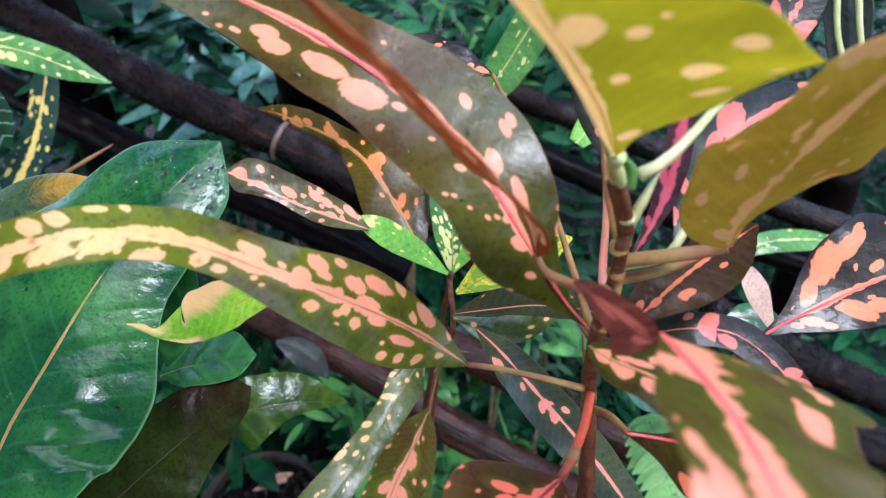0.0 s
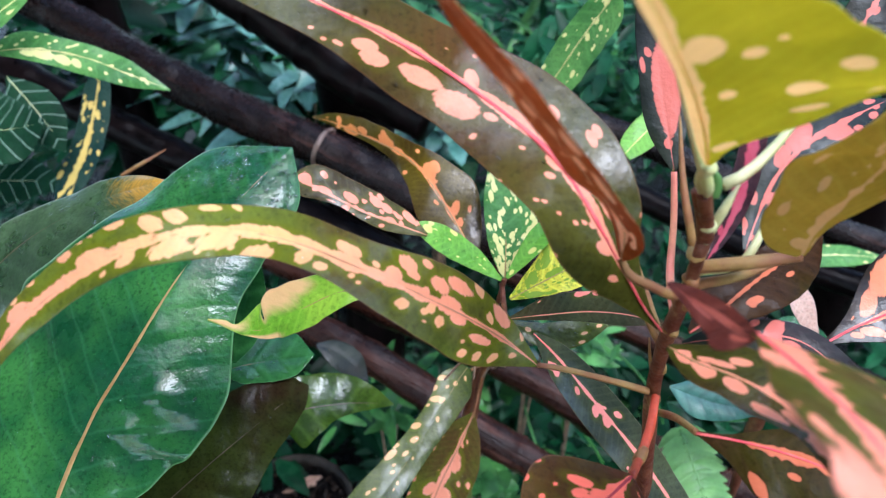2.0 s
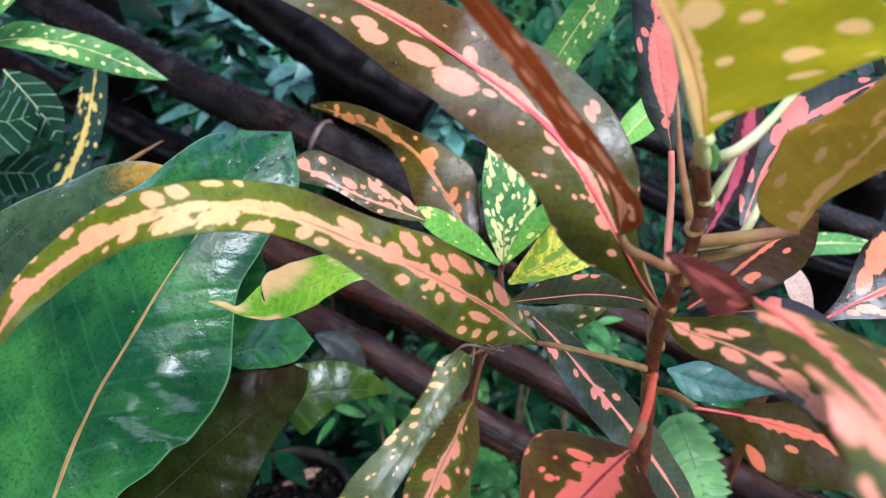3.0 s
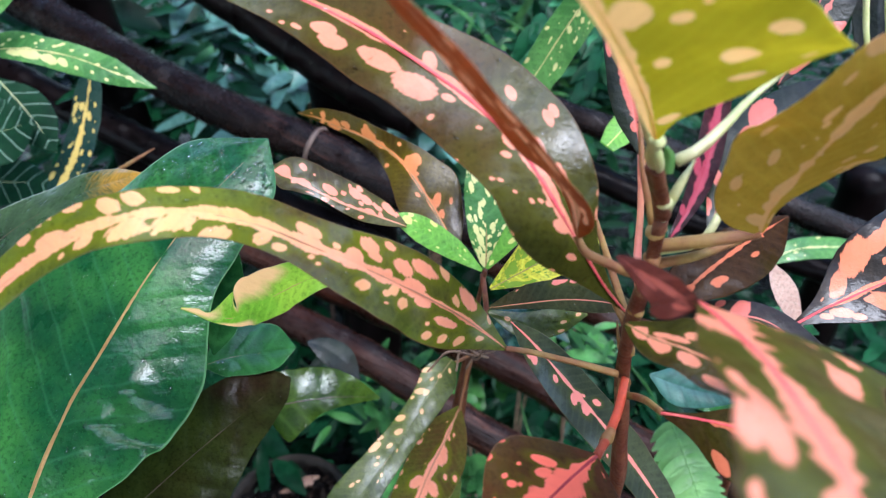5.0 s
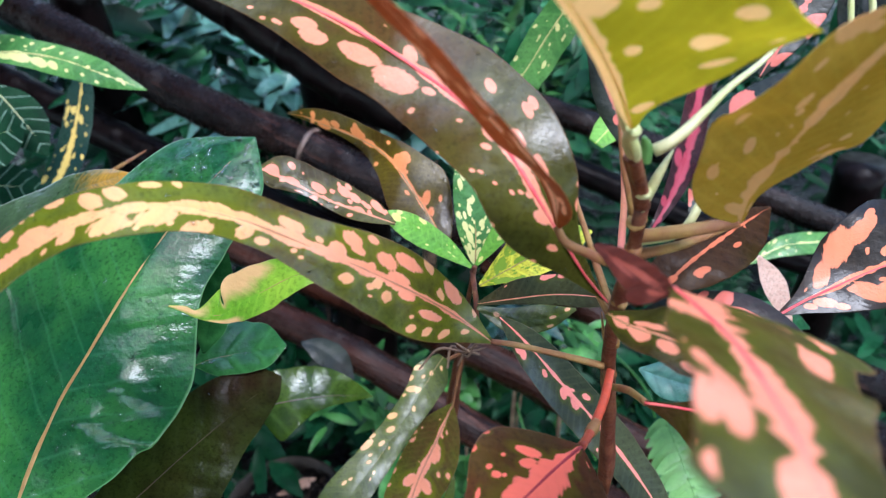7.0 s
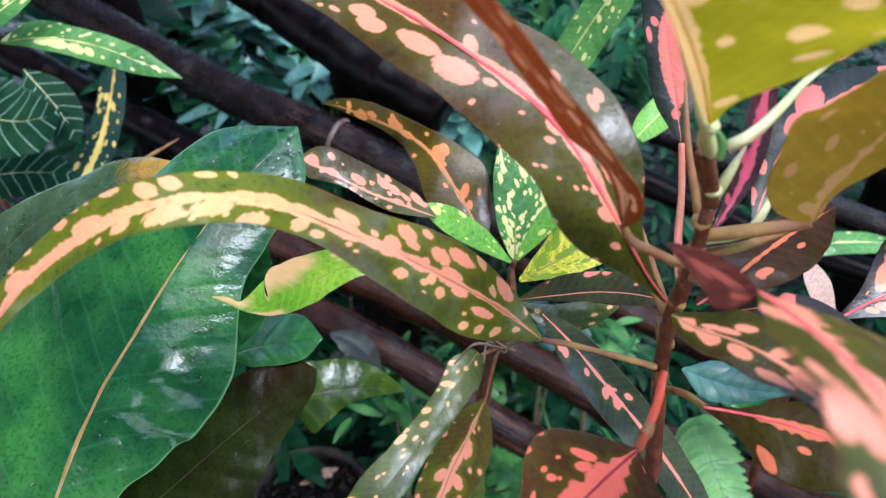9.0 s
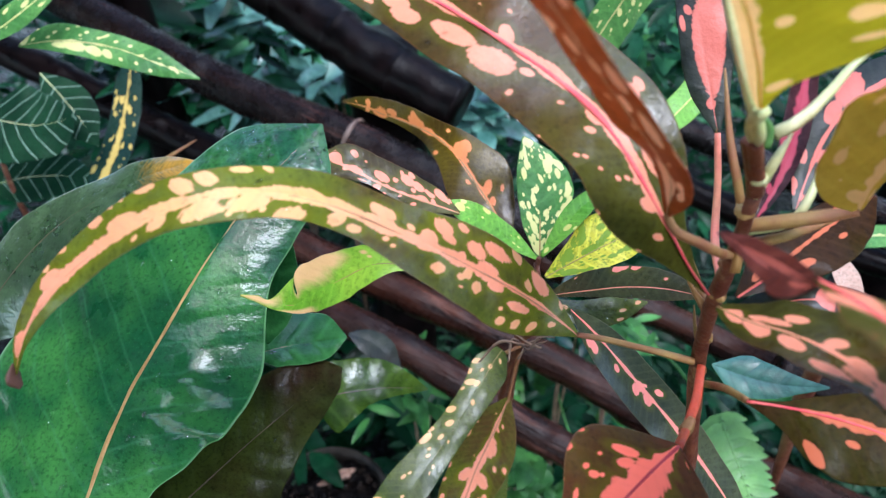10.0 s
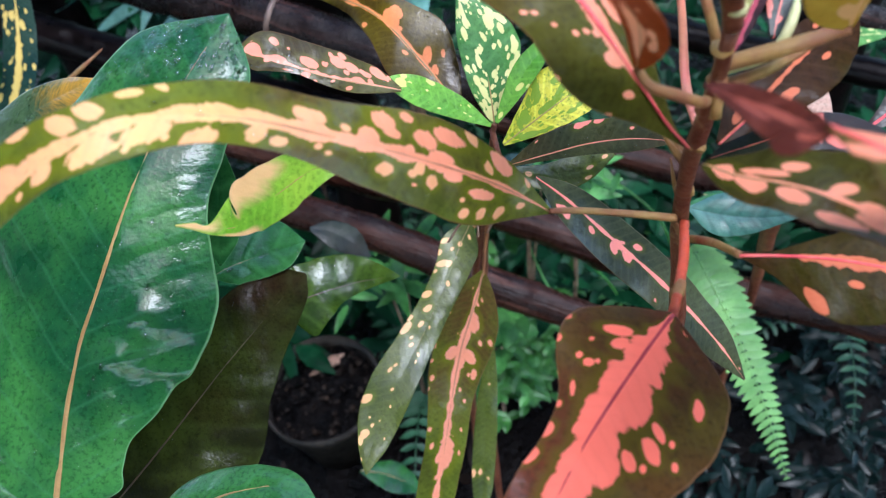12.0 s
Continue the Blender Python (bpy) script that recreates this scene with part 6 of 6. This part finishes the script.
# ---- ferns, herbs and the undergrowth behind ----
def simple_leaf(bm, place, along, up, length, width, droop=0.2, segs=5):
    """One small pointed leaf: two rows of faces folded at the midrib."""
    along, up = Vector(along).normalized(), Vector(up).normalized()
    sid = along.cross(up)
    if sid.length < 1e-3:
        sid = along.cross(Vector((1, 0.3, 0)))
    sid.normalize()
    up = sid.cross(along)
    prev = None
    for k in range(segs + 1):
        s = k / segs
        w = width * 0.5 * (math.sin(math.pi * min(1, s * 0.93 + 0.04)) ** 0.8) * (1 - 0.25 * s)
        c = Vector(place) + along * (length * s) - Vector((0, 0, 1)) * (droop * length * s * s)
        row = [bm.verts.new(c - sid * w + up * w * 0.25), bm.verts.new(c), bm.verts.new(c + sid * w + up * w * 0.25)]
        if prev:
            bm.faces.new((prev[0], prev[1], row[1], row[0]))
            bm.faces.new((prev[1], prev[2], row[2], row[1]))
        prev = row


def frond(points, width, pairs, mat, plant, seed, up=(0, 0, 1)):
    """A fern frond: a thin stalk with pairs of toothed leaflets that shorten to the tip."""
    rng = random.Random(seed)
    g = glide(points, pairs)
    bm = bmesh.new()
    for k in range(pairs):
        s = k / (pairs - 1)
        a, b = g[max(0, k - 1)], g[min(pairs - 1, k + 1)]
        t = Vector(b - a).normalized()
        sid = t.cross(Vector(up)).normalized()
        size = width * (1 - s) ** 0.8 * min(1, 0.7 + 3 * s) + 0.004
        for sg in (-1, 1):
            d = sid * sg + t * 0.35
            simple_leaf(bm, Vector(g[k]) - d * size * 0.10, d, up, size * 1.1, size * 0.50, droop=rng.uniform(0.05, 0.25), segs=3)
    fr = under(part("frond", bm, mat), plant)
    fr["kind"] = "stuff"
    under(part("frond_stalk", tube(points, (0.0013, 0.0006), sides=6, count=16), mat), fr)


fern = thing("fern", (0.25, 0.55, 0.0), "bright green fern with one long drooping frond", "fern")
frond([(0.2218, 0.5058, 0.5889), (0.2398, 0.4532, 0.5579), (0.2596, 0.3999, 0.5133), (0.2773, 0.3514, 0.4598), (0.2931, 0.3153, 0.4036)], 0.036, 30, FERN, fern, 1, up=(0, -0.6, 0.8))
frond([(0.25, 0.55, 0.0), (0.24, 0.56, 0.3), (0.2218, 0.5058, 0.5889)], 0.001, 4, FERN, fern, 2)


def fern_clump(x, y, count, size, mat, seed):
    rng = random.Random(seed)
    f = thing("fern", (x, y, 0.0), "small fern on the soil, shade painted into its green", "fern", "ground ferns")
    for k in range(count):
        w = 2 * math.pi * (k + rng.random() * 0.6) / count
        d = Vector((math.cos(w), math.sin(w), 0))
        p = Vector((x, y, 0.005))
        s = size * rng.uniform(0.7, 1.2)
        frond([p, p + d * 0.35 * s + Vector((0, 0, 0.45 * s)), p + d * 0.8 * s + Vector((0, 0, 0.5 * s)), p + d * 1.2 * s + Vector((0, 0, 0.25 * s))], 0.22 * s, 16, mat, f, seed + k)


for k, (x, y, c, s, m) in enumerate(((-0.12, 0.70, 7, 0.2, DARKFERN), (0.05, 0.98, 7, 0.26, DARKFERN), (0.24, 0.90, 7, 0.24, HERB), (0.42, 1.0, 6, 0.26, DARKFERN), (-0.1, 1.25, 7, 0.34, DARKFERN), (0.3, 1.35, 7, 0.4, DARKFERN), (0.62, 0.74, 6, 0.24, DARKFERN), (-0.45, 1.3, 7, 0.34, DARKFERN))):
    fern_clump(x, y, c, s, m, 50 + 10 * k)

herb = tagged(part("ground_herb", bmesh.new(), HERB), "bright small-leaved herb on the soil", "herb", kind="stuff")
bm = bmesh.new()
rng = random.Random(5)
herb_at = Vector((0.0371, 0.6216, 0.2241))
for k in range(130):
    p = herb_at + Vector((rng.gauss(0, 0.035), rng.gauss(0, 0.04), rng.gauss(-0.02, 0.025)))
    w = rng.uniform(0, 6.28)
    for q in range(3):
        simple_leaf(bm, p, (math.cos(w + q * 2.1), math.sin(w + q * 2.1), 0.15), (0, 0, 1), rng.uniform(0.016, 0.032), 0.018, segs=3)
bm.to_mesh(herb.data)
bm.free()


grass = tagged(new("grass"), "a few thin grass stems rising from the soil", "grass")
for k, pts in enumerate(([(0.0754, 0.7549, 0.3590), (0.0931, 0.7297, 0.2950), (0.1258, 0.6926, 0.2153), (0.1481, 0.6699, 0.1223)], [(0.1933, 0.8445, 0.4001), (0.2406, 0.8184, 0.3652), (0.2935, 0.8000, 0.3077), (0.3384, 0.7929, 0.1691)], [(0.1275, 0.7373, 0.3503), (0.1639, 0.7145, 0.3202), (0.2020, 0.7072, 0.2613), (0.2350, 0.7145, 0.1093)])):
    end = Vector(pts[-1])
    under(part("grass_stem", tube(pts + [(end.x, end.y, -0.01)], (0.0016, 0.0022, 0.0025), sides=6, count=30), HERB), grass)


def undergrowth(name, count, box, size, mat, label, seed, fill=1.0):
    """Leafy sprays: arching twigs, each with leaves along both sides."""
    rng = random.Random(seed)
    bm = bmesh.new()
    (x0, x1), (y0, y1), (z0, z1) = box
    for k in range(count):
        while True:
            u, q = rng.uniform(-1, 1), rng.uniform(-1, 1)
            if u * u + q * q < 1 + 0.5 * noise.noise(Vector((3 * u, 3 * q, seed))):
                break
        p = Vector((x0 + (u + 1) / 2 * (x1 - x0), y0 + (q + 1) / 2 * (y1 - y0), rng.uniform(z0, z1)))
        w = rng.uniform(0, 6.28)
        d = Vector((math.cos(w), math.sin(w) - 0.5, rng.uniform(-0.2, 0.5))).normalized()
        big = size * rng.uniform(0.6, 1.5)
        for q in range(rng.randint(3, 7)):
            c = p + d * (0.35 * big * q) - Vector((0, 0, 0.02 * q * q * big))
            a = d + Vector((rng.uniform(-1, 1), rng.uniform(-1, 1), rng.uniform(-0.6, 0.4)))
            simple_leaf(bm, c, a, (rng.uniform(-0.3, 0.3), -0.4, 1), big, big * rng.uniform(0.3, 0.5), droop=rng.uniform(0, 0.4), segs=4)
    ob = part(name, bm, mat)
    return tagged(ob, label, "foliage", kind="stuff")


def sprig(name, place, count, spread, size, width, mat, label, seed, lean=(0, -0.5, 0.2)):
    """A small plant: thin stems from the soil that carry a loose bunch of leaves."""
    rng = random.Random(seed)
    x, y, z = place
    plant = thing(name, (x, y + 0.04, 0.0), label, "plant")
    for k in range(3):
        top_ = (x + rng.uniform(-0.5, 0.5) * spread, y + rng.uniform(-0.3, 0.5) * spread, z)
        under(part("stem", tube([(x, y + 0.04, -0.01), (x + 0.3 * (top_[0] - x), y + 0.03, 0.5 * z), top_], (0.003, 0.0025, 0.0012), sides=8, count=20, rough=0.2, seed=seed + k), TWIG), plant)
    bm = bmesh.new()
    for k in range(count):
        p = Vector((x + rng.gauss(0, 0.55) * spread, y + rng.gauss(0, 0.5) * spread, z + rng.gauss(0, 0.4) * spread))
        w = rng.uniform(0, 6.28)
        a = Vector((math.cos(w), math.sin(w), 0)) + Vector(lean)
        big = size * rng.uniform(0.6, 1.35)
        simple_leaf(bm, p, a, (rng.uniform(-0.4, 0.4), rng.uniform(-0.6, -0.1), 1), big, big * width, droop=rng.uniform(0.05, 0.4), segs=6)
    tagged(under(part("foliage", bm, mat), plant), kind="stuff")


sprig("broad_leaf_plant", (-0.43, 1.28, 0.66), 46, 0.13, 0.15, 0.24, PALEWET, "long wet teal leaves beyond the fence", 61)
sprig("broad_leaf_plant", (-0.31, 1.18, 0.655), 22, 0.045, 0.07, 0.5, PALEWET, "wet leaves beside the fence post, their shine painted pale", 62)
sprig("broad_leaf_plant", (-0.07, 1.10, 0.625), 34, 0.06, 0.075, 0.5, PALEWET, "wet blue-green leaves below the upper pole", 63)
sprig("broad_leaf_plant", (-0.06, 1.06, 0.655), 26, 0.045, 0.05, 0.5, PALEWET, "fresh green leaves beside the broken pole end", 71)
sprig("grassy_plant", (0.15, 1.34, 0.58), 60, 0.11, 0.15, 0.09, FRESH, "grassy green leaves beyond the fence", 64, lean=(0, -0.2, 1.0))
sprig("low_plant", (0.08, 0.72, 0.50), 22, 0.05, 0.045, 0.4, WETLEAF, "small wet leaves between the poles", 65)
sprig("low_plant", (0.16, 0.72, 0.50), 22, 0.045, 0.05, 0.3, FRESH, "small fresh green leaves between the poles", 66)
sprig("low_plant", (0.012, 0.66, 0.45), 20, 0.035, 0.034, 0.85, FRESH, "round clover-like leaves below the croton", 68)
sprig("low_plant", (0.01, 0.60, 0.36), 26, 0.035, 0.030, 0.85, FRESH, "round clover-like leaves near the soil", 69)
sprig("low_plant", (-0.13, 0.66, 0.42), 24, 0.05, 0.06, 0.28, FRESH, "fine green leaves behind the hanging croton leaf", 70)

# ---- dry fibres caught where the small croton branches ----
twigs = tagged(new("dry_twig"), "tangle of thin dry brown twigs on the small croton", "twig")
for k, pts in enumerate(([(-0.0123, 0.3136, 0.8805), (-0.0090, 0.3244, 0.8908), (0.0005, 0.3192, 0.8861), (0.0072, 0.3180, 0.8993), (0.0164, 0.3174, 0.8994)],
                         [(-0.0313, 0.3197, 0.8728), (-0.0165, 0.3230, 0.8893), (0.0005, 0.3192, 0.8900), (0.0130, 0.3180, 0.8960)],
                         [(-0.0060, 0.3200, 0.8760), (0.0010, 0.3230, 0.8880), (0.0080, 0.3190, 0.8960)],
                         [(0.0090, 0.3240, 0.8830), (0.0020, 0.3200, 0.8900), (-0.0080, 0.3230, 0.8960)])):
    under(part("twig", tube(pts, (0.0007, 0.0009, 0.0004), sides=6, count=24, rough=0.4, seed=k), TWIG), twigs)


undergrowth("undergrowth", 3600, ((-2.4, 2.6), (1.05, 2.9), (0.0, 0.85)), 0.046, UNDERGROWTH, "dense green foliage behind the fence, darkened for shade", 11)
light_at = Vector((0.2344, 1.3688, 0.6493))
undergrowth("shrub_foliage", 170, ((light_at.x - 0.16, light_at.x + 0.16), (light_at.y - 0.1, light_at.y + 0.25), (light_at.z - 0.22, light_at.z + 0.1)), 0.05, SHRUB, "green leafy shrub beyond the fence", 21)
light_at = Vector((-0.3056, 1.3740, 0.6049))
undergrowth("shrub_foliage", 60, ((light_at.x - 0.14, light_at.x + 0.14), (light_at.y - 0.1, light_at.y + 0.2), (light_at.z - 0.15, light_at.z + 0.1)), 0.09, SHRUB, "green leafy shrub beyond the fence", 22)
light_at = Vector((-0.5002, 1.3926, 0.6382))
undergrowth("shrub_foliage", 50, ((light_at.x - 0.16, light_at.x + 0.16), (light_at.y - 0.1, light_at.y + 0.2), (light_at.z - 0.15, light_at.z + 0.1)), 0.12, UNDERGROWTH, "long-leaved shrub beyond the fence, darkened for shade", 23)
undergrowth("undergrowth", 420, ((-1.0, 1.2), (0.75, 1.3), (0.0, 0.25)), 0.06, UNDERGROWTH, "low green foliage on the soil below the fence, darkened for shade", 12)
undergrowth("undergrowth", 90, ((0.12, 0.75), (0.30, 0.8), (0.0, 0.14)), 0.035, WETDARK, "small wet leaves on the soil, darkened for shade", 24)
undergrowth("leaf_litter", 110, ((-0.8, 1.0), (0.35, 1.3), (0.0, 0.02)), 0.04, LITTER, "wet dead leaves lying on the soil", 13)


# ---- trees added out of view all round, to shade the place and darken reflections ----
def tree(x, y, crown, count, seed):
    """A trunk with limbs that rise into a loose crown of leaves."""
    rng = random.Random(seed)
    t = thing("tree", (x, y, 0.0), "leafy tree added out of view to shade the plants", "tree", "trees")
    under(part("trunk", tube([(x, y, -0.05), (x + 0.05, y, 1.3), (x - 0.03, y + 0.05, 2.4), (x, y, 3.2)], (0.11, 0.09, 0.07, 0.04), sides=16, count=40, rough=0.25, seed=seed), BARK), t)
    (x0, x1), (y0, y1), (z0, z1) = crown
    for k in range(7):
        q = (rng.uniform(x0, x1), rng.uniform(y0, y1), rng.uniform(z0, z1))
        b = Vector((x, y, rng.uniform(1.6, 2.6)))
        under(part("limb", tube([b, (b + Vector(q)) / 2 + Vector((0, 0, 0.15)), q], (0.035, 0.02, 0.008), sides=8, count=16, rough=0.2, seed=k), BARK), t)
    ob = undergrowth("crown", count, crown, 0.24, UNDERGROWTH, "", seed)
    for key in ("category", "label"):
        if key in ob:
            del ob[key]
    under(ob, t)


tree(-0.3, -2.7, ((-2.6, 2.2), (-3.8, -0.8), (1.9, 3.1)), 700, 31)
tree(0.6, 3.9, ((-3.0, 3.2), (2.7, 4.8), (0.9, 3.0)), 700, 34)
# unseen left tree: large crown, to darken what the big green leaf reflects
tree(-3.0, 0.6, ((-4.2, -1.2), (-1.2, 2.0), (1.4, 4.2)), 1500, 32)
tree(3.2, 0.4, ((2.0, 4.4), (-1.2, 2.4), (1.6, 3.2)), 420, 33)
